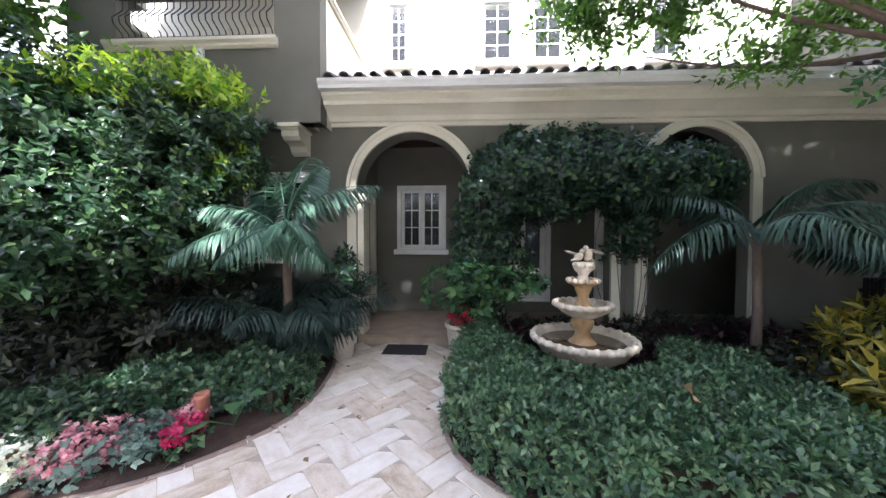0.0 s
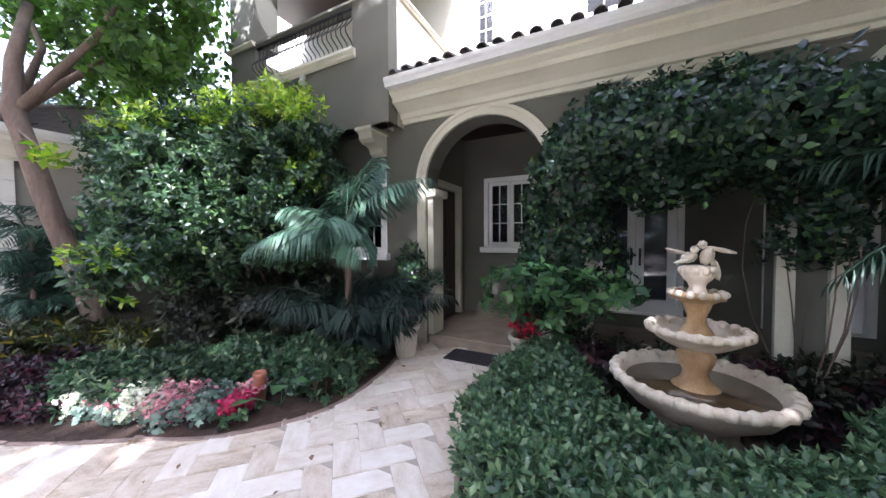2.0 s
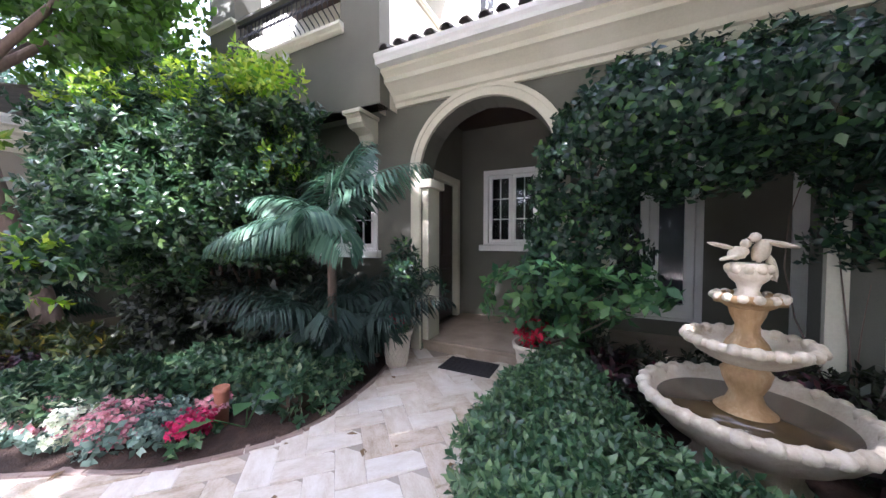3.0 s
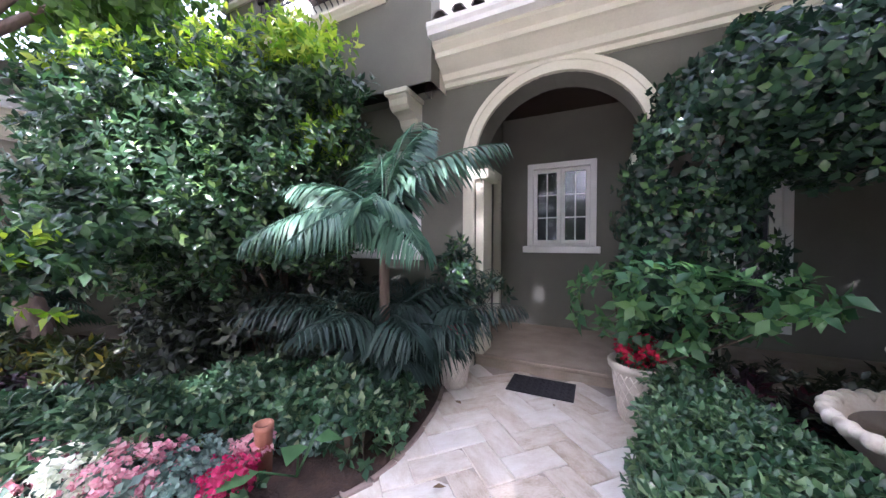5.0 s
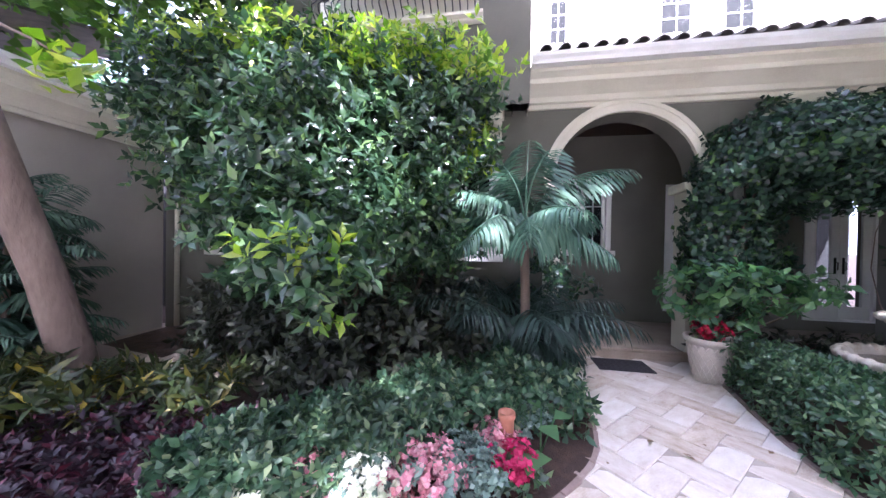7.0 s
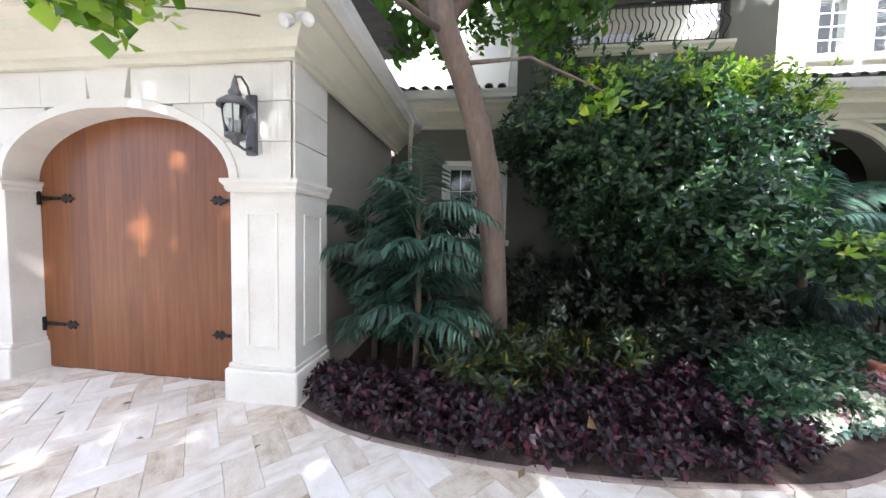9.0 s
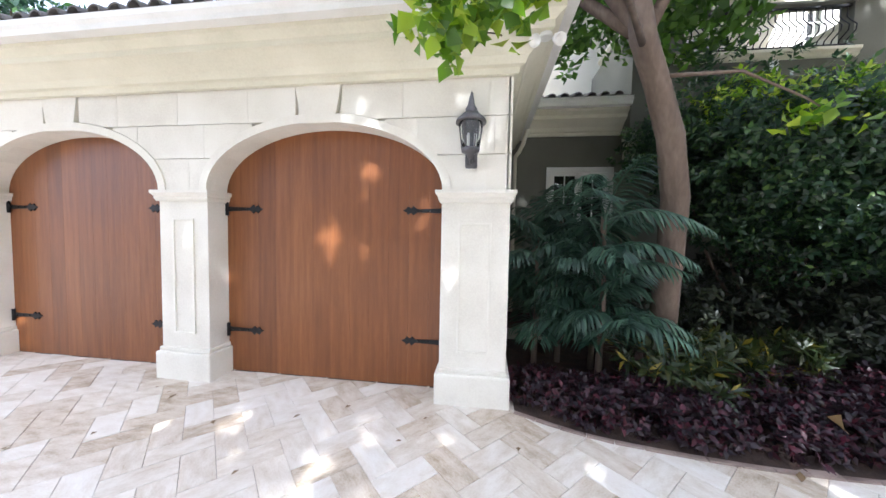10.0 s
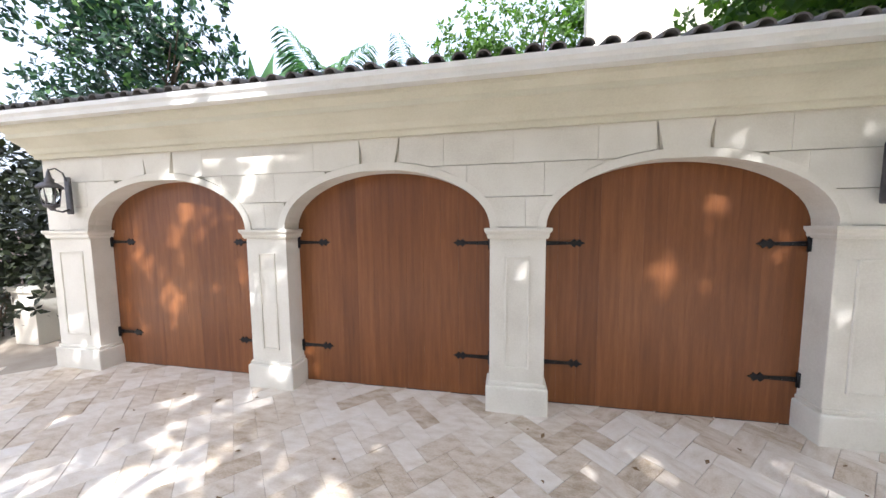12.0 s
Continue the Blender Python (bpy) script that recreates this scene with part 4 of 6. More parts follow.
structure("balcony_ceiling", fix_normals(mesh_of("balcony_ceiling", [(x, y, z) for z in (7.0, 7.2) for x, y in ((BX0 - 0.4, BY - 0.3), (BX1 + 0.2, BY - 0.3), (BX1 + 0.2, 8.6), (BX0 - 0.4, 8.6))], [(0, 1, 2, 3), (4, 5, 6, 7), (0, 1, 5, 4), (1, 2, 6, 5), (2, 3, 7, 6), (3, 0, 4, 7)], DOORWOOD)), "dark timber ceiling over the balcony", "ceiling")
rail = thing("balcony_railing", "black wrought-iron balcony railing with bellied bars", "railing")
part("top_rail", box(-2.62, -0.22, BY + 0.03, BY + 0.07, 5.19, 5.225, 0.006), IRON, rail)
part("bottom_rail", box(-2.62, -0.22, BY + 0.03, BY + 0.07, 4.60, 4.625, 0.004), IRON, rail)
bar_me = None
for i in range(24):
    x = -2.56 + i * 0.0995
    if bar_me is None:
        bm = tube([(0, 0.05, 4.62), (0, 0.03, 4.68), (0, -0.09, 4.76), (0, -0.10, 4.84), (0, -0.01, 4.95), (0, 0.05, 5.04), (0, 0.05, 5.2)], 0.009, 6)
        b0 = part("bar", bm, IRON, rail)
        bar_me = b0.data
    else:
        b0 = part("bar", bar_me, IRON, rail)
    b0.location = (x, BY, 0)

# corbels
for x in (-0.02, -1.25, -2.2, -3.2):
    c = thing("corbel", "cream scrolled stone corbel under the balcony", "corbel", (x, FY, BZ), "corbels")
    bm = bmesh.new()
    prof = [(0.0, 0.0), (-0.40, 0.0), (-0.40, -0.07), (-0.37, -0.10), (-0.36, -0.17), (-0.30, -0.22), (-0.20, -0.235), (-0.13, -0.27), (-0.10, -0.34), (-0.03, -0.38), (0.0, -0.38)]
    l, r = [bm.verts.new((-0.13, y, z)) for y, z in prof], [bm.verts.new((0.13, y, z)) for y, z in prof]
    bm.faces.new(l), bm.faces.new(r)
    for i in range(len(prof)):
        bm.faces.new((l[i], l[(i + 1) % len(prof)], r[(i + 1) % len(prof)], r[i]))
    part("scroll", bm, TRIM, c)
    part("abacus", box(-0.16, 0.16, -0.43, 0.0, -0.06, -0.001, 0.01), TRIM, c)

# ---- fountain ----
FX, FYC = 3.90, 5.68
ft = thing("fountain", "three-tier pale stone garden fountain stained rusty by water", "fountain", (FX, FYC, -0.06))


def bowl(r, z, h, wave, waves, thick=0.07):
    """A scalloped basin: outside up, over the rolled rim, inside down."""
    return lathe([(r * 0.30, z - h), (r * 0.55, z - h * 0.85), (r * 0.80, z - h * 0.55), (r * 0.94, z - h * 0.22), (r * 0.985, z - 0.05), (r * 1.0, z - 0.02), (r * 0.985, z), (r - thick * 0.7, z + 0.008), (r - thick, z - 0.01), (r - thick * 1.15, z - 0.05), (r * 0.72, z - h * 0.42), (r * 0.4, z - h * 0.62), (0.001, z - h * 0.66)], 72, None, (0, 0, 0), wave, waves)


part("pedestal", lathe([(0.34, 0.0), (0.35, 0.05), (0.30, 0.10), (0.26, 0.18), (0.27, 0.26), (0.30, 0.30)], 32), FOUNT, ft, "round stone foot")
b1 = part("basin", bowl(0.58, 0.585, 0.33, 0.014, 14), FOUNT, ft, "wide basin with a scalloped rolled rim")
for i in range(28):
    a = 2 * math.pi * (i + 0.5) / 28
    part("rim_shell", lathe([(0.001, 0.035), (0.028, 0.028), (0.045, 0.01), (0.05, -0.02), (0.03, -0.05), (0.001, -0.06)], 8), FOUNT, b1).matrix_local = Matrix.Translation((0.557 * math.cos(a), 0.557 * math.sin(a), 0.572)) @ Euler((0, 0.5, a), "XYZ").to_matrix().to_4x4()
part("water", lathe([(0.47, 0.51), (0.001, 0.511)], 40), surface("murky_water", [(0.06, 0.04, 0.02), (0.11, 0.075, 0.035)], 0.08, scale=4, fine=20, bump=0.03), ft, "shallow brown water")
part("lower_stem", lathe([(0.19, 0.42), (0.17, 0.50), (0.10, 0.56), (0.08, 0.62), (0.115, 0.70), (0.13, 0.76), (0.10, 0.80), (0.15, 0.84)], 24), RUST, ft, "rust-stained turned stem")
b3_spots = [2 * math.pi * (i + 0.5) / 14 for i in range(14)]
b2 = part("middle_basin", bowl(0.328, 0.975, 0.17, 0.02, 10, 0.045), FOUNT, ft, "smaller scalloped basin")
for i in range(20):
    a = 2 * math.pi * (i + 0.5) / 20
    part("rim_shell", lathe([(0.001, 0.028), (0.022, 0.022), (0.036, 0.008), (0.04, -0.016), (0.024, -0.04), (0.001, -0.048)], 8), FOUNT, b2).matrix_local = Matrix.Translation((0.313 * math.cos(a), 0.313 * math.sin(a), 0.965)) @ Euler((0, 0.5, a), "XYZ").to_matrix().to_4x4()
part("middle_stem", lathe([(0.12, 0.90), (0.10, 0.95), (0.065, 1.0), (0.06, 1.06), (0.085, 1.12), (0.095, 1.16), (0.11, 1.18)], 20), RUST, ft)
b3 = part("upper_basin", bowl(0.175, 1.25, 0.10, 0.045, 8, 0.03), RUST, ft, "small scalloped basin")
for a in b3_spots:
    part("rim_shell", lathe([(0.001, 0.022), (0.018, 0.017), (0.028, 0.006), (0.03, -0.012), (0.018, -0.03), (0.001, -0.036)], 8), FOUNT, b3).matrix_local = Matrix.Translation((0.168 * math.cos(a), 0.168 * math.sin(a), 1.245)) @ Euler((0, 0.5, a), "XYZ").to_matrix().to_4x4()
cup = part("upper_stem", lathe([(0.075, 1.18), (0.07, 1.24), (0.05, 1.28), (0.06, 1.32), (0.09, 1.35), (0.105, 1.38), (0.10, 1.43), (0.09, 1.455), (0.07, 1.44), (0.001, 1.43)], 24, None, (0, 0, 0), 0.05, 8), FOUNT, ft, "flower-shaped cup")
for k in range(10):
    a = 2 * math.pi * k / 10
    part("petal", lathe([(0.001, 0.03), (0.02, 0.022), (0.03, 0.0), (0.026, -0.025), (0.001, -0.04)], 8), FOUNT, cup).matrix_local = Matrix.Translation((0.098 * math.cos(a), 0.098 * math.sin(a), 1.42)) @ Euler((0, 0.4, a), "XYZ").to_matrix().to_4x4()


def dove(label, lumps, beak):
    """A stone dove as one mesh: body, head, wing and tail as swelling forms, each (centre, half sizes, tilt in the upright plane)."""
    bm = bmesh.new()
    for (x, y, z), (a, b, c), tilt in lumps:
        q = bmesh.ops.create_icosphere(bm, subdivisions=3, radius=1.0)
        turn = Matrix.Rotation(radians(tilt), 3, "Y")
        for v in q["verts"]:
            v.co = turn @ Vector((v.co.x * a, v.co.y * b, v.co.z * c * (1 + 0.12 * math.sin(9 * v.co.x)))) + Vector((x, y, z))
    q = bmesh.ops.create_cone(bm, cap_ends=True, segments=8, radius1=0.009, radius2=0.001, depth=0.03)
    for v in q["verts"]:
        v.co = Vector((beak[0] + v.co.z * beak[2], v.co.x, beak[1] + v.co.y))
    for f in bm.faces:
        f.smooth = True
    part("dove", bm, FOUNT, ft, label)


dove("carved stone dove with one wing spread", [((-0.055, 0.0, 1.515), (0.058, 0.045, 0.042), -30), ((-0.022, -0.01, 1.575), (0.028, 0.026, 0.030), 0), ((-0.125, 0.03, 1.56), (0.085, 0.045, 0.015), 16), ((-0.11, -0.03, 1.485), (0.05, 0.03, 0.014), -18)], (0.008, 1.578, 1))
dove("larger carved stone dove with a lifted wing and hanging tail", [((0.062, 0.02, 1.53), (0.045, 0.046, 0.075), 14), ((0.030, 0.01, 1.615), (0.030, 0.028, 0.032), 0), ((0.145, 0.03, 1.575), (0.10, 0.05, 0.018), 14), ((0.118, 0.03, 1.425), (0.026, 0.03, 0.085), -12)], (0.0, 1.612, -1))

# ---- planters ----


def planter(label, loc, r, h):
    p = thing("planter", label, "planter", loc, "planters at the step")
    part("pot", lathe([(r * 0.62, 0.0), (r * 0.66, 0.015), (r * 0.90, h * 0.80), (r * 0.93, h * 0.86), (r * 1.03, h * 0.88), (r * 1.05, h * 0.97), (r * 1.0, h), (r * 0.90, h * 0.985), (r * 0.86, h * 0.86), (0.001, h * 0.85)], 36), POT, p)
    # woven relief: two sets of slanting ribs
    ribs = bmesh.new()
    for k in range(18):
        for s in (-1, 1):
            pts = []
            for j in range(9):
                t = j / 8
                a = 2 * math.pi * k / 18 + s * t * 1.0
                rr = r * (0.66 + (0.90 - 0.66) * t) + 0.002
                pts.append((rr * math.cos(a), rr * math.sin(a), 0.02 + (h * 0.78) * t))
            tube(pts, 0.006, 4, ribs)
    part("lattice", ribs, POT, p, "raised diagonal lattice")
    part("soil", lathe([(r * 0.87, h * 0.865), (0.001, h * 0.885)], 20), SOIL, p)
    return p


planter("cream lattice planter with red flowers beside the arch", (0.83, 6.22, 0.0), 0.19, 0.44)
planter("large cream lattice planter with red flowers beside the mat", (2.50, 6.30, 0.0), 0.24, 0.50)


def flower_tuft(name, label, loc, r, mat, n, size, leaf=None):
    t = thing(name, label, "flowers", loc)
    crown("foliage", [(0, 0, 0.02, r, r, r * 0.55)], int(n * 0.5), 5, size * 1.2, leaf or G_HEDGE, t, up=0.6, width=0.7)
    crown("flower_head", [(0, 0, 0.10, r * 0.9, r * 0.9, r * 0.6)], int(n * 2.6), 5, size * 0.58, mat, t, up=0.9, width=1.0, tilt=(45, 80), rough=0.6)
    return t


flower_tuft("red_flowers", "bright red potted flowers", (0.83, 6.20, 0.46), 0.15, F_RED, 45, 0.05)
flower_tuft("red_flowers", "crimson potted flowers under a leafy shrub", (2.47, 6.22, 0.51), 0.17, F_RED, 34, 0.055)

shrub("potted_shrub", "loose green shrub growing from the planter", "shrub", (2.55, 6.36, 0.45), [(0, -0.1, 0.66, 0.42, 0.34, 0.2), (-0.34, -0.1, 0.55, 0.26, 0.24, 0.2), (0.50, -0.15, 0.58, 0.36, 0.26, 0.16), (0.85, -0.2, 0.66, 0.22, 0.2, 0.08), (0.15, 0, 0.3, 0.3, 0.2, 0.25)], 120, 7, 0.13, G_LIGHT, 9, 0.012, up=0.4, width=0.55, tilt=(50, 95))
shrub("potted_shrub", "dark leafy shrub beside the planter", "shrub", (0.72, 6.52, 0.1), [(-0.05, 0, 0.85, 0.24, 0.2, 0.35), (0.38, -0.02, 0.88, 0.22, 0.15, 0.12), (0.05, -0.05, 1.2, 0.18, 0.18, 0.2)], 120, 6, 0.10, G_VINE, 7, 0.012, up=0.5)

# doormat
dm = thing("doormat", "black rubber doormat with a pierced pattern", "doormat", (1.66, 6.545, 0.004))
part("mat", box(-0.32, 0.32, -0.205, 0.205, 0.0, 0.012, 0.004), MAT_, dm)
scroll = bmesh.new()
for i in range(9):
    for j in range(5):
        cx, cy = -0.27 + i * 0.0675, -0.16 + j * 0.08
        tube([(cx + 0.026 * math.cos(a * 0.7), cy + 0.026 * math.sin(a * 0.7), 0.014) for a in range(8)], 0.004, 4, scroll)
part("scrollwork", scroll, MAT_, dm, "raised scroll pattern")
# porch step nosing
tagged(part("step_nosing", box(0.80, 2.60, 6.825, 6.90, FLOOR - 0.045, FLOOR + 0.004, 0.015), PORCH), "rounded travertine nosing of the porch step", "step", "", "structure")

# ---- lanterns ----


def wall_lantern(x, z, side=1):
    l = thing("wall_lantern", "dark bronze wall lantern with clear glass on the garage front", "lantern", (x, GY - 0.05, z), "garage lanterns")
    part("back_plate", box(-0.055, 0.055, -0.03, 0.0, -0.25, 0.27, 0.02), PEWTER, l)
    part("bracket", tube([(0, -0.02, -0.18), (0, -0.10, -0.22), (0, -0.17, -0.20), (0, -0.19, -0.15)], [0.016, 0.013, 0.013, 0.02], 8), PEWTER, l)
    part("scroll_arm", tube([(0, -0.02, 0.20), (0, -0.06, 0.32), (0, -0.13, 0.37), (0, -0.19, 0.34), (0, -0.20, 0.30)], 0.010, 8), PEWTER, l)
    c = (0, -0.20, 0)
    part("cap", lathe([(0.115, 0.10), (0.13, 0.09), (0.125, 0.12), (0.07, 0.17), (0.045, 0.18), (0.05, 0.21), (0.03, 0.24), (0.02, 0.30), (0.001, 0.36)], 20, None, c), PEWTER, l)
    part("base", lathe([(0.001, -0.21), (0.02, -0.20), (0.035, -0.17), (0.075, -0.15), (0.08, -0.12), (0.06, -0.115)], 20, None, c), PEWTER, l)
    g = part("glass", lathe([(0.070, -0.115), (0.095, 0.095)], 20, None, c), GLASS, l)
    g.visible_shadow = False
    for k in range(6):
        a = math.pi * k / 3
        part("rib", tube([(0.074 * math.cos(a), -0.20 + 0.074 * math.sin(a), -0.118), (0.099 * math.cos(a), -0.20 + 0.099 * math.sin(a), 0.095)], 0.006, 5), PEWTER, l)
    for k in range(3):
        a = 2 * math.pi * k / 3
        part("candle", tube([(0.03 * math.cos(a), -0.20 + 0.03 * math.sin(a), -0.11), (0.03 * math.cos(a), -0.20 + 0.03 * math.sin(a), 0.0)], 0.010, 6), WHITE, l)
    return l


wall_lantern(-5.92, 2.38)
wall_lantern(-15.15, 2.42)

# ---- planting ----
# tall shrub against the house
big = thing("tall_shrub", "tall dense dark-green shrub with glossy leaves and bare stems below", "shrub", (-1.4, 5.6, -0.02))
BIG = [(-1.7, 0.15, 2.95, 0.5, 0.5, 0.45), (-0.95, -0.1, 2.55, 0.85, 0.7, 1.1), (-0.1, -0.35, 2.35, 0.9, 0.7, 1.0), (0.55, -0.25, 2.1, 0.65, 0.6, 0.75), (0.85, 0.05, 2.65, 0.5, 0.5, 0.45), (0.15, -0.15, 3.0, 0.8, 0.6, 0.42), (-0.7, -0.05, 3.05, 0.85, 0.55, 0.38), (0.1, -0.75, 1.65, 0.9, 0.45, 0.5), (1.1, -0.1, 2.95, 0.4, 0.3, 0.2), (-0.4, -1.0, 2.1, 0.8, 0.5, 0.55), (-0.95, -0.9, 2.5, 0.65, 0.5, 0.5), (-0.5, -1.0, 2.7, 0.8, 0.45, 0.45), (0.0, -1.35, 1.65, 0.55, 0.4, 0.35), (0.45, -1.75, 1.35, 0.30, 0.22, 0.16), (-1.3, -0.85, 2.8, 0.6, 0.45, 0.4), (0.65, 0.1, 1.6, 0.6, 0.4, 0.4)]
crown("crown", BIG, 10000, 6, 0.10, G_SHRUB, big, up=0.4, rough=0.8, shell=0.6, width=0.46)
# Sprays along the top are coloured as if the sun lit them.
crown("spray", [(0.95, -0.3, 3.4, 0.42, 0.3, 0.18), (0.6, -0.1, 3.5, 0.5, 0.35, 0.2), (0.1, -0.2, 3.45, 0.6, 0.4, 0.2), (-0.8, 0.0, 3.5, 0.6, 0.4, 0.2), (1.3, -0.35, 3.2, 0.32, 0.22, 0.12), (1.15, -0.2, 2.5, 0.25, 0.25, 0.3), (-1.2, -0.9, 3.15, 0.6, 0.4, 0.2), (-0.5, -1.1, 3.05, 0.6, 0.35, 0.2), (0.3, -0.6, 3.25, 0.6, 0.35, 0.2)], 900, 6, 0.10, G_BRIGHT, big, up=0.2, shell=0.9, rough=0.8, label="yellow-green sprays with sunlight put into their colour")
crown("spray", [(0.42, -1.85, 1.45, 0.30, 0.18, 0.12), (0.52, -1.75, 1.12, 0.12, 0.12, 0.07)], 20, 6, 0.10, G_BRIGHT, big, up=0.1, shell=0.9, rough=0.6, label="yellow-green sprays with sunlight put into their colour")
stems("twig", (-0.1, -0.7, 1.3), [(0.42, -1.8, 1.42)], 0.012, TWIG, big, 0.1, rnd=random.Random(77))
for tip in [(-1.4, 0.1, 2.2), (-0.7, -0.1, 2.6), (0.1, -0.2, 2.5), (0.8, -0.1, 2.2), (1.1, 0, 2.6), (-0.2, 0, 3.0), (-1.0, 0, 1.6), (0.3, -0.4, 1.6), (-0.4, 0.2, 2.0), (0.6, 0.2, 2.3)]:
    stems("stem", (0.25 * tip[0], 0.1, 0), [tip], 0.035, BARK, big, 0.12, rnd=random.Random(int(tip[0] * 100 + tip[2] * 10)))
# scrub below it, with the shade put into very dark leaves
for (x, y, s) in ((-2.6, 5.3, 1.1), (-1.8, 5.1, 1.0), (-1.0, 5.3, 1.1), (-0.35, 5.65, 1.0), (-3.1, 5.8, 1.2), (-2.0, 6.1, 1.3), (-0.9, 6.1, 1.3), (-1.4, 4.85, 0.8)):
    shrub("scrub", "scrub under the tall shrub, leaves darkened for its shade", "shrub", (x, y, -0.02), [(0, 0, 0.5 * s, 0.5 * s, 0.36 * s, 0.5 * s)], int(200 * s), 6, 0.12, G_SCRUB, 4, 0.012, up=0.5, group="scrub in the bed", rough=0.5)

# palm beside the arch
palm("areca_palm", "feathery green palm arching beside the porch", (0.36, 5.62, 0.0), [(12, 72, 1.22, 1.25), (82, 80, 1.3, 0.5), (-120, 42, 0.92, 1.6), (-35, 48, 0.6, 2.2), (-92, 50, 0.72, 2.0), (165, 58, 0.9, 1.3), (45, 84, 1.1, 0.6), (130, 80, 1.1, 0.7), (-150, 66, 0.85, 1.3), (-60, 62, 0.7, 1.7)], 1.6, 0.05, 0.44, 52, width=0.075)
palm("areca_palm", "low clump of palm suckers, leaves darkened for shade", (0.42, 5.85, 0.0), [(a, 60 + 25 * ((i * 37) % 10) / 10, 0.75 + 0.2 * ((i * 53) % 10) / 10, 1.0) for i, a in enumerate(range(5, 360, 30))], 0.15, 0.04, 0.40, 32, G_PALM_SHADE, width=0.055)
palm("areca_palm", "hanging palm suckers under the taller palm, leaves darkened for shade", (0.25, 5.75, 0.0), [(a, 60 + 25 * ((i * 29) % 10) / 10, 1.0 + 0.3 * ((i * 31) % 10) / 10, 1.3) for i, a in enumerate(range(10, 360, 34))], 0.35, 0.04, 0.42, 34, G_PALM_SHADE, width=0.055)
palm("areca_palm", "palm suckers against the wall, leaves darkened for shade", (0.45, 6.3, 0.0), [(a, 62 + 22 * ((i * 29) % 10) / 10, 1.15, 1.1) for i, a in enumerate(range(0, 360, 40))], 0.3, 0.04, 0.42, 34, G_PALM_SHADE, width=0.055)
# palms by the far arch, in a darker leaf tone that carries the shade there
palm("areca_palm", "arching feather palm in front of the far arch", (6.0, 5.85, 0.0), [(176, 48, 1.45, 1.0), (-165, 30, 1.35, 1.4), (-95, 42, 1.2, 1.7), (-22, 40, 1.5, 1.1), (8, 56, 1.6, 1.0), (-50, 32, 1.3, 1.5), (120, 62, 1.3, 1.0)], 1.7, 0.05, 0.45, 36, G_CANE, width=0.065)
palm("areca_palm", "dark feather palm near the fence", (7.5, 5.2, 0.0), [(170, 40, 1.5, 0.8), (-140, 30, 1.4, 0.9), (-90, 35, 1.3, 0.9), (110, 45, 1.4, 0.7), (50, 60, 1.4, 0.6), (200, 12, 1.3, 0.9)], 1.2, 0.06, 0.5, 40, G_CANE, width=0.075)

# vine over the middle arch
vine = thing("vine", "broad-leaved climbing vine smothering the middle arch", "vine", (3.0, 6.7, 0.0))
VINE = [(b[0], b[1], b[2] - 0.14, *b[3:]) for b in [(2.75, -0.2, 2.75, 0.5, 0.35, 0.3), (-0.15, -0.08, 1.6, 0.48, 0.32, 0.8), (-0.05, -0.12, 2.4, 0.52, 0.36, 0.6), (0.4, -0.12, 2.85, 0.65, 0.38, 0.45), (1.1, -0.12, 2.9, 0.75, 0.40, 0.42), (1.75, -0.1, 2.65, 0.6, 0.36, 0.45), (0.75, -0.2, 2.45, 0.7, 0.32, 0.35), (2.0, -0.05, 2.1, 0.35, 0.3, 0.6), (0.6, -0.5, 2.72, 0.8, 0.45, 0.35), (1.5, -0.5, 2.68, 0.8, 0.45, 0.38), (2.35, -0.35, 2.6, 0.65, 0.42, 0.42), (-0.35, -0.2, 1.3, 0.3, 0.25, 0.5)]]
crown("foliage", VINE, 5600, 5, 0.088, G_VINE, vine, up=-0.25, width=0.62, shell=0.3, rough=0.45, tilt=(60, 110))
for k, tip in enumerate([(-0.15, -0.1, 1.6), (0.0, -0.1, 2.3), (0.3, -0.1, 2.8)]):
    stems("stem", (-0.3, -0.1, 0.0), [tip], 0.03, BARK, vine, 0.1, rnd=random.Random(k))
for k, tip in enumerate([(1.7, -0.1, 2.6), (1.95, -0.15, 2.2), (1.8, -0.2, 2.4), (2.05, -0.1, 2.5), (1.65, -0.15, 1.9), (1.9, -0.1, 1.2)]):
    stems("stem", (1.85, -0.15, 0.0), [tip], 0.009, BARK, vine, 0.14, rnd=random.Random(9 + k))


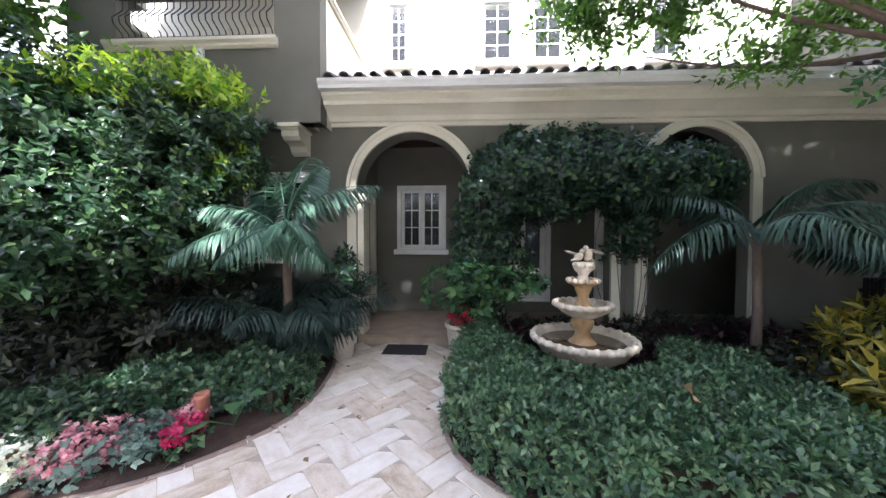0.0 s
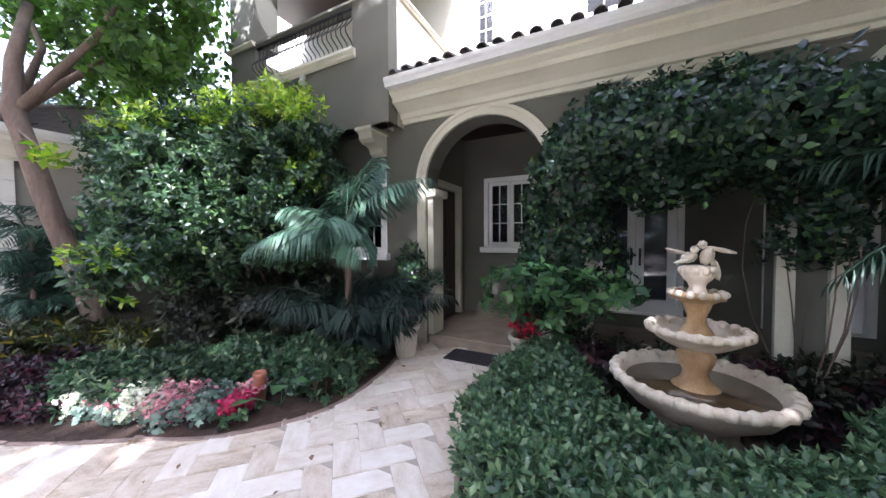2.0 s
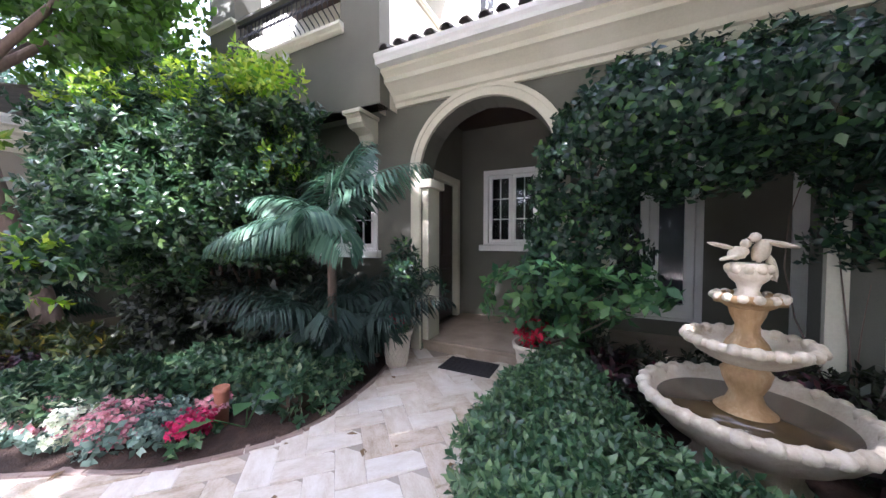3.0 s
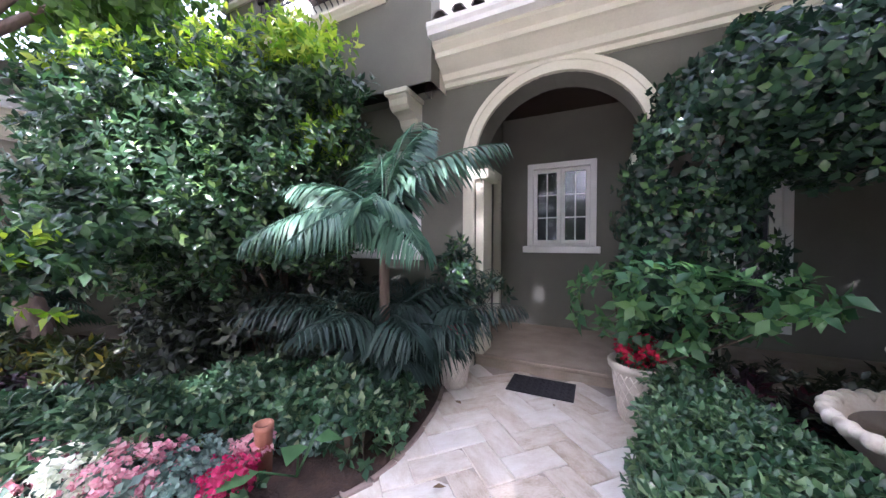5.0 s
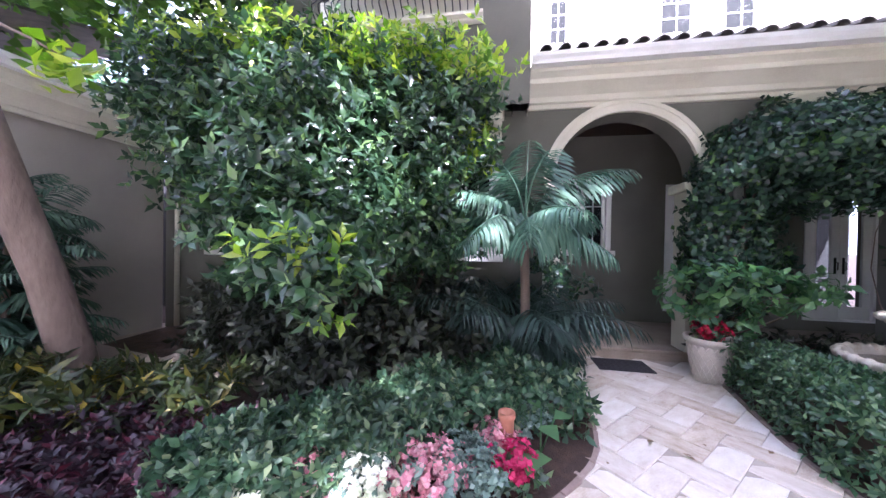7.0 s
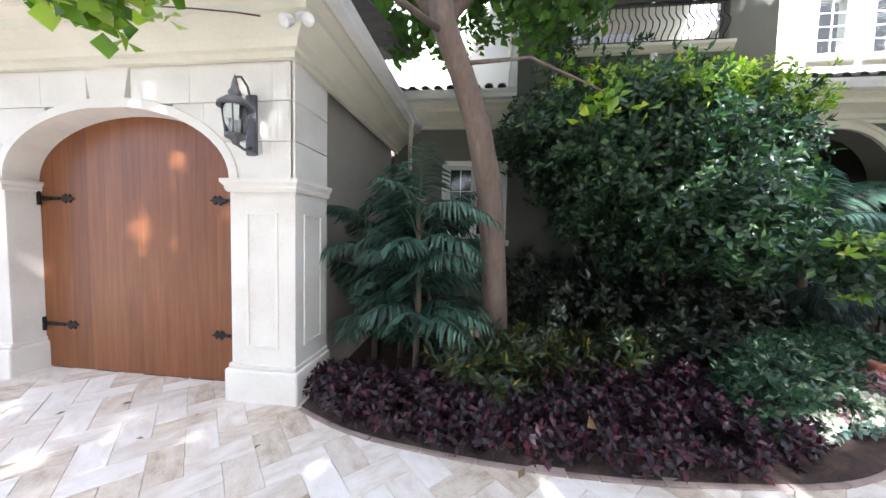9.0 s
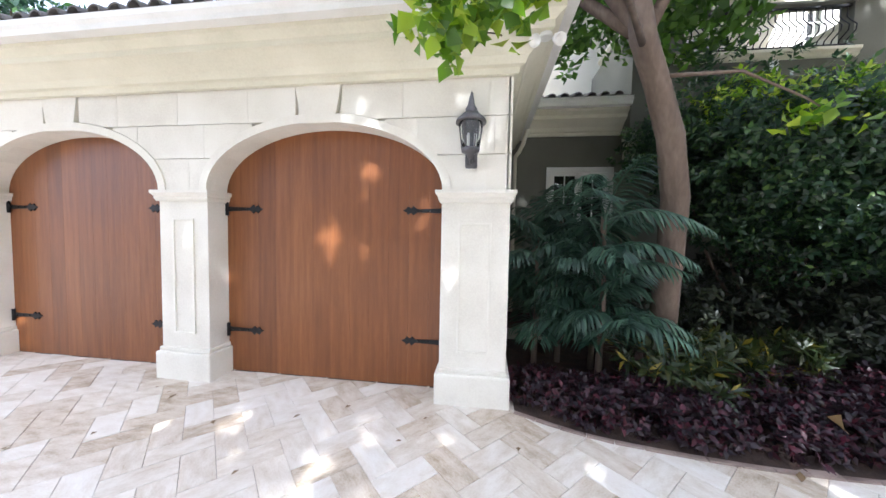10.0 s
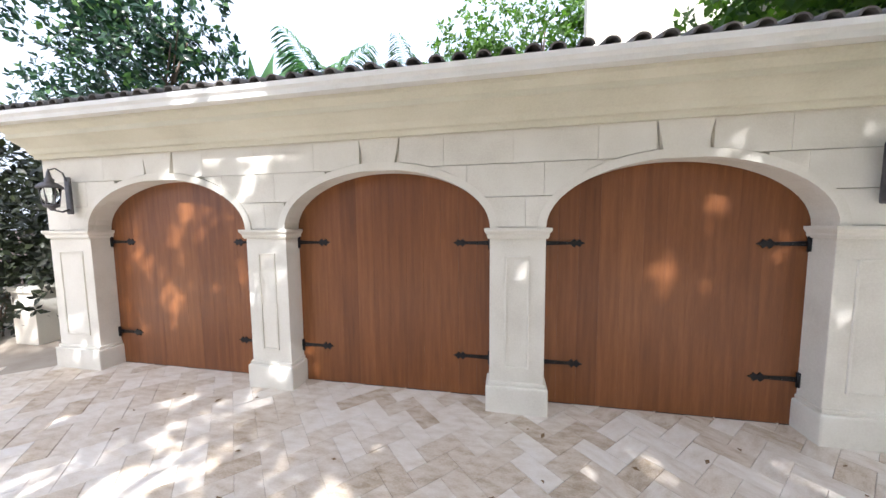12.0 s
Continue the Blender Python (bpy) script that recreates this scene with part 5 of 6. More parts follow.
def polygon_hedge(name, label, poly, h, n, per, size, mat, edge=0.06, top_noise=0.05, group="", lean=0.5, width=0.44):
    """A low clipped hedge over a plan outline: tufts over the top and down the sides."""
    ob = thing(name, label, "hedge", (poly[0][0], poly[0][1], 0), group)
    ox, oy = poly[0]
    xs, ys = [p[0] for p in poly], [p[1] for p in poly]
    c, a = [], []
    rn = random.Random(11)
    while len(c) < n * 0.68:
        x, y = rn.uniform(min(xs), max(xs)), rn.uniform(min(ys), max(ys))
        if inside(poly, x, y):
            z = h + top_noise * (noise.noise(Vector((x * 2.3, y * 2.3, 0.0))) * 1.6) - rn.random() ** 2 * 0.12
            c.append((x - ox, y - oy, z + ground_z(x, y)))
            a.append((rn.gauss(0, 0.4), rn.gauss(0, 0.4), 1.0))
    seg = [(p, q, math.dist(p, q)) for p, q in zip(poly, poly[1:] + poly[:1])]
    tot = sum(s[2] for s in seg)
    cx, cy = sum(xs) / len(xs), sum(ys) / len(ys)
    while len(c) < n:
        r = rn.random() * tot
        for p, q, d in seg:
            if r < d:
                break
            r -= d
        t = r / max(d, 1e-6)
        x, y = p[0] + (q[0] - p[0]) * t, p[1] + (q[1] - p[1]) * t
        nx, ny = (q[1] - p[1]) / d, -(q[0] - p[0]) / d
        if inside(poly, x + nx * 0.02, y + ny * 0.02):
            nx, ny = -nx, -ny
        k = rn.uniform(-0.08, edge)
        z = rn.uniform(0.03, h)
        c.append((x + nx * k - ox, y + ny * k - oy, z + ground_z(x, y)))
        a.append((nx + rn.gauss(0, 0.35), ny + rn.gauss(0, 0.35), lean + rn.gauss(0, 0.2)))
    part("foliage", leaf_mesh("foliage", *whorls(np.array(c), np.array(a), per, size, (35, 85)), mat, width, broad=0.55), mat, ob)
    bm = bmesh.new()
    for i in range(40):
        p = c[rn.randrange(len(c))]
        tube([(p[0] * 0.98, p[1] * 0.98, -0.05), (p[0], p[1], p[2] * 0.9)], 0.006, 4, bm)
    part("stem", bm, TWIG, ob)
    # solid twig-brown block that stands in for the shade inside the hedge
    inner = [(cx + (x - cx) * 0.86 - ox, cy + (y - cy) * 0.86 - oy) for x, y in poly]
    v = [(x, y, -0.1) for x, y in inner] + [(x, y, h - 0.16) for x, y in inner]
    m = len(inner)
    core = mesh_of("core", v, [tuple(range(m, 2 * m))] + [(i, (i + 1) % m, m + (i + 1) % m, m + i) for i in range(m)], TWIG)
    part("core", core, TWIG, ob, "dark filler block standing in for shade inside the hedge")
    return ob


HEDGE_R = [(2.62, 6.1), (2.47, 5.5), (2.37, 4.9), (2.45, 4.5), (2.74, 4.15), (3.12, 3.92), (3.7, 3.70), (4.4, 3.60), (5.0, 3.66), (5.3, 3.95), (5.35, 4.6), (5.3, 5.4), (5.1, 5.75), (4.75, 5.5), (4.5, 5.0), (4.0, 4.78), (3.45, 4.85), (3.15, 5.25), (3.0, 5.8), (2.9, 6.1)]
polygon_hedge("low_hedge", "low clipped dark-green hedge round the fountain", HEDGE_R, 0.50, 5200, 7, 0.072, G_HEDGE)
HEDGE_L = [(0.76, 5.3), (0.62, 5.68), (0.3, 5.8), (-0.1, 5.5), (-0.5, 5.1), (-1.0, 4.6), (-1.55, 4.05), (-1.75, 3.62), (-1.4, 3.62), (-0.9, 4.1), (-0.35, 4.55), (0.1, 4.85), (0.45, 4.95), (0.78, 4.9)]
polygon_hedge("low_hedge", "low leafy hedge of rosettes in the bed, pale leaves standing in for sun dapples", HEDGE_L, 0.36, 1900, 9, 0.092, G_ROSETTE, 0.08, 0.14, width=0.48)
shrub("dappled_shrub", "low shrub with some leaves coloured pale for sun dapples", "shrub", (-1.2, 3.95, 0.0), [(0, 0, 0.22, 0.42, 0.28, 0.2), (0.5, 0.3, 0.25, 0.3, 0.25, 0.18)], 380, 7, 0.085, G_DAPPLED, 5, 0.008, low=0.02)

for k, (x, y, r, mat, lab, nm) in enumerate([(-0.95, 3.92, 0.20, F_PINK, "dusty pink leafy blooms", "pink_flowers"), (-0.68, 3.98, 0.24, F_WHITE, "pale cream leafy blooms", "white_flowers"), (-0.34, 4.12, 0.26, F_PINK, "pink leafy blooms in the bed", "pink_flowers"), (-0.10, 4.32, 0.17, G_GREY, "grey-green foliage tuft among flowers", "foliage_tuft"), (0.22, 4.32, 0.15, F_MAGENTA, "vivid magenta flowers in the bed", "magenta_flowers"), (-1.2, 3.72, 0.18, F_WHITE, "pale cream leafy blooms", "white_flowers"), (0.02, 4.2, 0.13, G_GREY, "grey-green foliage tuft among flowers", "foliage_tuft"), (0.40, 4.92, 0.15, G_GREY, "grey-green foliage tuft among flowers", "foliage_tuft"), (0.1, 4.55, 0.13, F_PINK, "pink leafy blooms in the bed", "pink_flowers"), (5.35, 3.75, 0.16, F_MAGENTA, "magenta flowers beside the hedge", "magenta_flowers")]):
    flower_tuft(nm, lab, (x, y, ground_z(x, y) + 0.08), r, mat, int(70 * (r / 0.2) ** 2), 0.06, G_GREY if mat is not F_MAGENTA else G_HEDGE)
# broad bright leaves in the bed
bl = thing("broad_leaf_plant", "bright green broad heart-shaped leaves", "plant", (0.42, 4.62, -0.03))
for (x, y, z, az, s) in [(0, 0.02, 0.2, -60, 0.20), (-0.05, -0.22, 0.16, -110, 0.26), (0.1, 0.05, 0.24, 30, 0.18), (0.02, 0.15, 0.26, 120, 0.18)]:
    d = np.array([[math.cos(radians(az)), math.sin(radians(az)), 0.12]])
    part("leaf", leaf_mesh("leaf", np.array([[x, y, z]]), d, np.array([[0, 0, 1.0]]), s, G_LIGHT, 0.85, 0.12, 0.15, 0.4), G_LIGHT, bl)
    part("stalk", tube([(0, 0, 0), (x, y, z)], 0.006, 5), G_LIGHT, bl)
tp = thing("terracotta_pipe", "upright terracotta pipe standing in the bed", "pipe", (0.17, 4.57, -0.05))
part("pipe", lathe([(0.05, 0.0), (0.055, 0.28), (0.062, 0.29), (0.062, 0.33), (0.05, 0.33), (0.045, 0.05), (0.001, 0.05)], 20), TERRA, tp)

# tree by the garage
tree = thing("garden_tree", "slender leaning tree with smooth brown bark", "tree", (-3.72, 4.45, -0.05))
part("trunk", tube([(0.02, 0.1, -0.1), (0.0, 0.03, 0.5), (-0.04, -0.12, 1.2), (-0.12, -0.32, 2.0), (-0.25, -0.42, 2.6), (-0.43, -0.48, 3.1), (-0.60, -0.54, 3.5), (-0.70, -0.5, 4.3), (-0.95, -0.3, 5.3)], [0.17, 0.145, 0.13, 0.13, 0.125, 0.115, 0.12, 0.09, 0.06], 14), BARK, tree)
for tip in ((-2.2, 0.8, 5.6), (-0.3, 1.2, 6.2), (0.9, 0.4, 5.8), (-1.8, -0.3, 6.0)):
    part("limb", tube([(-0.60, -0.54, 3.5), (-0.62 + (tip[0] + 0.62) * 0.5, tip[1] * 0.4, 4.8), tip], [0.07, 0.045, 0.02], 8), BARK, tree)
crown("crown", [(-1.5, 0.9, 5.0, 1.3, 0.9, 1.0), (-0.2, 1.0, 5.6, 1.3, 0.9, 1.0), (0.9, 0.4, 5.6, 1.1, 0.8, 0.8), (-1.9, -0.2, 5.9, 1.2, 0.9, 0.7), (0.4, 0.7, 4.5, 0.9, 0.6, 0.5)], 1700, 5, 0.15, G_TREE, tree, up=0.0, width=0.75, shell=0.6, rough=0.5, tilt=(50, 110))

part("limb", tube([(-0.45, -0.5, 3.15), (0.2, -0.65, 3.1), (0.75, -0.62, 2.85), (1.05, -0.58, 2.68)], [0.022, 0.014, 0.009, 0.004], 6), BARK, tree)
crown("spray", [(0.95, -0.58, 2.72, 0.28, 0.2, 0.12)], 12, 4, 0.15, G_BRIGHT, tree, up=-0.2, width=0.6, shell=0.9, rough=0.5, tilt=(60, 110), label="large fresh green leaves")
part("limb", tube([(-0.58, -0.52, 3.42), (-1.1, -1.4, 3.35), (-1.7, -1.95, 3.05), (-2.2, -2.25, 2.95)], [0.035, 0.022, 0.014, 0.006], 8), BARK, tree)
crown("spray", [(-2.0, -2.12, 2.95, 0.38, 0.24, 0.10)], 34, 5, 0.15, G_BRIGHT, tree, up=0.1, width=0.62, shell=0.9, rough=0.5, tilt=(60, 110), label="large fresh green leaves")

# bed by the garage
def cane_clump(label, loc, n, height, seed):
    rc = random.Random(seed)
    return palm("bamboo_palm", label, loc, [(rc.uniform(0, 360), rc.uniform(28, 80), rc.uniform(0.55, 0.9), rc.uniform(0.7, 1.3), height * (0.12 + 0.88 * (i + 0.5) / n)) for i in range(n)], height, 0.03, 0.30, 22, G_CANE, width=0.12, hang=0.35)


cane_clump("bushy dark-green bamboo palm beside the garage pier", (-4.85, 4.6, 0.0), 30, 1.85, 4)
cane_clump("bamboo palm stem in the clump by the garage", (-4.5, 4.45, 0.0), 26, 1.5, 9)
cane_clump("low bamboo palm stem by the garage wall", (-5.15, 4.5, 0.0), 22, 1.5, 13)
cane_clump("full bamboo palm stem in front of the garden tree", (-4.55, 4.05, 0.0), 26, 1.75, 17)
rb = random.Random(21)
for i, (x, y, s) in enumerate([(-4.0, 4.0, 1.0), (-3.4, 4.1, 0.9), (-3.0, 4.35, 0.8), (-2.4, 4.5, 0.8), (-3.7, 3.75, 0.6)]):
    shrub("croton", "croton with yellow-splashed narrow leaves", "shrub", (x, y, -0.06), [(0, 0, 0.32 * s, 0.36 * s, 0.32 * s, 0.26 * s)], int(60 * s), 9, 0.16, G_CROTON, 5, 0.01, up=0.7, width=0.26, group="crotons by the garage")
BRONZE = [(-5.25, 3.75), (-4.9, 3.55), (-4.5, 3.45), (-4.0, 3.32), (-3.4, 3.28), (-2.8, 3.3), (-2.2, 3.4), (-1.7, 3.55), (-4.3, 3.75), (-3.8, 3.6), (-3.2, 3.65), (-2.6, 3.75), (-2.0, 3.85), (-1.6, 4.1), (-2.9, 4.05), (-2.2, 4.25), (-1.7, 4.5), (-1.1, 5.0), (-0.7, 5.35)]
for i, (x, y) in enumerate(BRONZE):
    s = 0.8 + 0.4 * rb.random()
    shrub("bronze_shrub", "low dark bronze-red leafy ground shrub", "shrub", (x, y, -0.1), [(0, 0, 0.14 * s, 0.34 * s, 0.30 * s, 0.15 * s)], int(140 * s), 6, 0.072, G_BRONZE, 3, 0.008, up=0.9, width=0.5, group="bronze ground cover", low=0.0)
# crotons on the right
for (x, y, s) in ((6.05, 4.4, 1.0), (6.6, 5.1, 1.3), (6.3, 4.0, 0.9)):
    shrub("croton", "bright yellow and green croton bush", "shrub", (x, y, -0.05), [(0, 0, 0.42 * s, 0.36 * s, 0.32 * s, 0.36 * s)], int(75 * s), 9, 0.19, G_YELLOW, 5, 0.012, up=0.7, width=0.26, group="crotons by the hedge")
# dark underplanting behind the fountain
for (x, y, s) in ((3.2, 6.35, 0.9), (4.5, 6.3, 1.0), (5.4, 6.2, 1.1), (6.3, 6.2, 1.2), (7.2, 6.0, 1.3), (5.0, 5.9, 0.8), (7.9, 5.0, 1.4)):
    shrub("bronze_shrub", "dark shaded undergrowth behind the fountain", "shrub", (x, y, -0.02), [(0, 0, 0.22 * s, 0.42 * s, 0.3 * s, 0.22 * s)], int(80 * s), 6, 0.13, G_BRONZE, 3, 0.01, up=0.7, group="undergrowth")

# Scrub in the shade-dark leaf tone, filling the dark foot of the arches.
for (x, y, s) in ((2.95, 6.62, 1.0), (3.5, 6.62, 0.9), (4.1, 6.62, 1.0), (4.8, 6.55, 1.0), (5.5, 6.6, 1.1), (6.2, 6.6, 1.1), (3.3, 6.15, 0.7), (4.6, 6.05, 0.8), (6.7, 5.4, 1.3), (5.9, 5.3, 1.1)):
    shrub("scrub", "scrub at the foot of the arches, leaves darkened for shade", "shrub", (x, y, -0.02), [(0, 0, 0.26 * s, 0.42 * s, 0.24 * s, 0.26 * s)], int(110 * s), 6, 0.10, G_SCRUB, 3, 0.01, up=0.6, group="scrub by the arches")

# fence at the far right
fence = thing("fence", "dark picket fence at the edge of the garden", "fence", (0, 0, 0))
for i in range(22):
    part("picket", box(8.0 + i * 0.052, 8.03 + i * 0.052, 6.5, 6.52, 0.0, 1.15, 0.003), IRON, fence)
for z in (0.25, 0.95):
    part("rail", box(7.98, 9.2, 6.522, 6.55, z, z + 0.05, 0.003), IRON, fence)

# ---- large trees ----


def big_tree(name, label, loc, trunk, limbs_to, blobs, twigs, size, mat=None, width=0.45, per=6, tilt=(35, 90)):
    ob = thing(name, label, "tree", loc)
    part("trunk", tube(trunk[0], trunk[1], 12), BARK, ob)
    top = Vector(trunk[0][-1])
    rn = random.Random(len(label) + twigs)
    for tip in limbs_to:
        tip = Vector(tip)
        bm = bmesh.new()
        mid = top.lerp(tip, 0.5) + Vector((rn.uniform(-0.3, 0.3), rn.uniform(-0.3, 0.3), rn.uniform(-0.2, 0.4)))
        tube([top, mid, tip], [trunk[1][-1] * 0.6, trunk[1][-1] * 0.35, 0.02], 8, bm)
        for k in range(5):
            e = mid.lerp(tip, rn.random()) if k else tip
            f = e + Vector((rn.uniform(-0.9, 0.9), rn.uniform(-0.9, 0.9), rn.uniform(-0.5, 0.5)))
            tube([mid.lerp(tip, rn.random() * 0.6), e.lerp(f, 0.5), f], [0.025, 0.015, 0.006], 5, bm)
        part("limb", bm, BARK, ob)
    crown("crown", blobs, twigs, per, size, mat or G_TREE, ob, up=0.1, width=width, shell=0.9, rough=0.5, tilt=tilt)
    return ob


# tall unseen trees added behind the walk to keep sun off the court
def shade_tree(x, y, wide, twigs, label, drop=0.0):
    w = wide
    blobs = [(0, 0, 5.4, 2.5 * w, 1.5, 1.6), (-1.3 * w, 0.2, 8.0, 2.1 * w, 1.5, 1.7), (1.3 * w, 0, 8.3, 2.1 * w, 1.5, 1.7), (0, -0.1, 10.8, 2.7 * w, 1.5, 1.8), (-1.2 * w, 0, 13.4 - drop, 2.0 * w, 1.4, 1.7), (1.2 * w, 0, 13.5 - drop, 2.0 * w, 1.4, 1.6)]
    return big_tree("shade_tree", label, (x, y, -0.1), ([(0, 0, -0.1), (0.1, 0, 1.8), (0, 0.1, 4.2)], [0.32, 0.25, 0.20]), [(b[0], b[1], b[2]) for b in blobs], blobs, twigs, 0.36, G_CANOPY, 0.6, 6)


for x, y, wide, twigs, drop in ((-12.2, -4.3, 1.0, 950, 0), (-7.0, -4.0, 1.05, 2000, 0), (-1.5, -4.2, 1.0, 1850, 0.6), (4.75, -4.0, 1.05, 1800, -0.9), (9.0, -4.2, 1.05, 1700, 0), (14.0, -4.3, 1.05, 1500, 0)):
    shade_tree(x, y, wide, twigs, "tall leafy street tree shading the drive", drop)
# unseen tree added beside the court; its high crown blocks sky light over the planting
big_tree("court_shade_tree", "broad shade tree spreading its high crown over the planting", (8.3, 2.6, -0.1), ([(0, 0, -0.1), (-0.1, 0.1, 2.0), (-0.5, 0.3, 4.6)], [0.30, 0.24, 0.18]), [(-2.5, 1.2, 6.9), (-4.3, 1.4, 7.2), (-1.0, 1.8, 7.0), (-7.6, 1.3, 7.3), (-10.6, 1.2, 7.2)], [(0.1, 0.6, 3.2, 0.9, 0.8, 0.9), (0.2, -0.4, 4.6, 1.2, 1.2, 1.0), (-0.1, 0.8, 5.0, 1.2, 0.8, 0.8), (-0.8, 1.6, 7.0, 1.6, 1.3, 0.8), (-2.8, 1.4, 7.0, 1.6, 1.4, 0.85), (-4.7, 1.2, 7.1, 1.4, 1.4, 0.8), (-8.7, 1.3, 7.2, 1.3, 1.3, 0.8), (-10.6, 1.2, 7.1, 1.5, 1.3, 0.8)], 1700, 0.30, G_CANOPY, 0.6)
# unseen tall hedges added behind and beside the walk to cut low sky light
for k in range(9):
    shrub("light_block_hedge", "unseen tall dense hedge added on the street side to cut low sky light", "hedge", (-21 + 4.2 * k, -9.5, -0.1), [(0, 0, 1.6, 2.3, 0.8, 1.7), (0.3, 0, 3.4, 2.2, 0.8, 1.4)], 900, 5, 0.26, G_CANOPY, 5, 0.05, group="street hedge", width=0.55)
for k in range(4):
    shrub("light_block_hedge", "unseen tall dense hedge added at the garden's side to cut low sky light", "hedge", (11.5, -7.0 + 3.6 * k, -0.1), [(0, 0, 1.6, 0.8, 2.0, 1.7), (0, 0.3, 3.4, 0.8, 2.0, 1.4)], 900, 5, 0.26, G_CANOPY, 5, 0.05, group="garden hedge", width=0.55)
# overhanging sprays above the cornice
sp = thing("overhanging_branch", "leafy grey branch hanging across the cornice", "branch", (6.0, 5.4, 3.6))
for tip in [(-1.5, 0.2, 0.1), (-2.2, 0.0, 0.7), (-0.8, 0.1, 0.9), (-1.9, -0.3, 0.9), (-0.2, -0.2, 1.0), (0.5, -0.4, -0.3)]:
    stems("twig", (0.8, -0.2, -0.1), [tip], 0.03, BARK, sp, 0.16, rnd=random.Random(int(50 + 10 * tip[0])))
crown("foliage", [(-1.8, 0.0, 0.75, 0.8, 0.5, 0.4), (-2.1, 0.0, 0.35, 0.35, 0.3, 0.4), (-1.0, 0.0, 0.8, 0.8, 0.5, 0.35), (-0.1, -0.2, 1.1, 0.8, 0.5, 0.3)], 760, 5, 0.10, G_TREE, sp, up=-0.3, shell=0.9, rough=0.6, width=0.4, tilt=(40, 100))
crown("foliage", [(0.2, 0.0, 0.35, 1.0, 0.4, 0.3), (-1.3, 0.0, 0.35, 0.8, 0.4, 0.25), (-2.3, 0.0, 0.45, 0.5, 0.3, 0.3)], 420, 5, 0.10, G_TREE, sp, up=-0.3, shell=0.9, rough=0.6, width=0.4, tilt=(40, 100))
crown("foliage", [(0.9, 0.0, 0.75, 0.9, 0.4, 0.3), (1.7, -0.2, 0.6, 0.7, 0.4, 0.35), (-0.2, 0.1, 0.0, 0.8, 0.3, 0.2)], 380, 5, 0.10, G_TREE, sp, up=-0.3, shell=0.9, rough=0.6, width=0.4, tilt=(40, 100))
crown("foliage", [(1.0, -0.3, -0.35, 0.6, 0.4, 0.35), (1.3, -0.3, 0.2, 0.6, 0.4, 0.45), (1.6, -0.6, -0.1, 0.5, 0.4, 0.5)], 300, 5, 0.12, G_LIGHT, sp, up=-0.2, shell=0.9, rough=0.6, width=0.45)

# foliage behind and above the garage corner
big_tree("garden_tree", "dark-leaved tree beyond the far end of the garage", (-19.5, 7.5, 0.0), ([(0, 0, 0), (0, 0, 2.0), (0.1, 0, 4.0)], [0.25, 0.2, 0.15]), [(-1, 0, 6.5), (1.5, 0, 6.2), (2.5, -0.5, 6.6)], [(-0.8, 0, 5.4, 2.2, 1.6, 2.0), (1.6, -0.3, 6.6, 1.9, 1.4, 1.3), (0.2, -0.6, 7.6, 2.4, 1.4, 1.0)], 1100, 0.22, G_VINE, 0.55)
big_tree("garden_tree", "tall tree in sunlight behind the garage roof", (-8.0, 15.0, 0.0), ([(0, 0, 0), (0, 0, 3.0), (0.1, 0, 6.5)], [0.25, 0.2, 0.15]), [(-2, 0, 9.5), (2.5, 0, 9.8), (0.5, -0.5, 10.5)], [(-2.0, 0, 9.6, 2.6, 1.6, 2.0), (1.8, -0.3, 10.2, 2.6, 1.6, 2.0), (4.4, -0.6, 9.0, 2.2, 1.4, 1.6)], 1000, 0.26, G_TREE, 0.55)
palm("garden_palm", "sunlit broad palm behind the garage roof", (-14.2, 8.6, 0.0), [(20, 55, 2.6, 0.7), (60, 60, 2.4, 0.7), (-30, 50, 2.4, 0.8), (150, 55, 2.4, 0.8), (180, 70, 2.2, 0.5), (100, 70, 2.4, 0.5), (-90, 60, 2.2, 0.8)], 5.3, 0.12, 0.8, 40, G_LIGHT, width=0.10)
palm("garden_palm", "sunlit feather palm beyond the garage", (-11.8, 9.5, 0.0), [(20, 35, 2.2, 0.9), (60, 60, 2.0, 0.7), (-30, 50, 2.0, 0.8), (150, 45, 2.2, 0.8), (100, 70, 2.0, 0.5), (-90, 60, 2.0, 0.8)], 5.6, 0.10, 0.6, 40, G_LIGHT, width=0.08)
ban = thing("banana_plant", "banana plant with broad upright leaves catching the sun", "plant", (-15.6, 7.8, 0.0))
part("stem", tube([(0, 0, 0), (0, 0, 1.5), (0.05, 0, 5.2)], [0.12, 0.1, 0.07], 10), G_LIGHT, ban)
for az, el, s in ((10, 62, 1.5), (60, 70, 1.4), (-30, 70, 1.5), (140, 60, 1.4), (-80, 55, 1.3), (90, 80, 1.6)):
    d = np.array([[math.cos(radians(az)) * math.cos(radians(el)), math.sin(radians(az)) * math.cos(radians(el)), math.sin(radians(el))]])
    part("leaf", leaf_mesh("leaf", np.array([[0.05, 0, 5.1]]), d, np.array([[0, -0.8, 0.5]]), s, G_LIGHT, 0.30, 0.1, 0.1, 0.5), G_LIGHT, ban)
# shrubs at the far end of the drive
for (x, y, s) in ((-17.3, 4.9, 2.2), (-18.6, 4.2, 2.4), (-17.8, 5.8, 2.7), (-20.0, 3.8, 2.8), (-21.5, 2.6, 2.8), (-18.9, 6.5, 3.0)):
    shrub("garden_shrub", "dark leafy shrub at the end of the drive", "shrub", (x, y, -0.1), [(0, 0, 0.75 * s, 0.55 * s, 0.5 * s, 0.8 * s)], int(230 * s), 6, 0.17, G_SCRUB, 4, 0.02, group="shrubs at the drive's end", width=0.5)
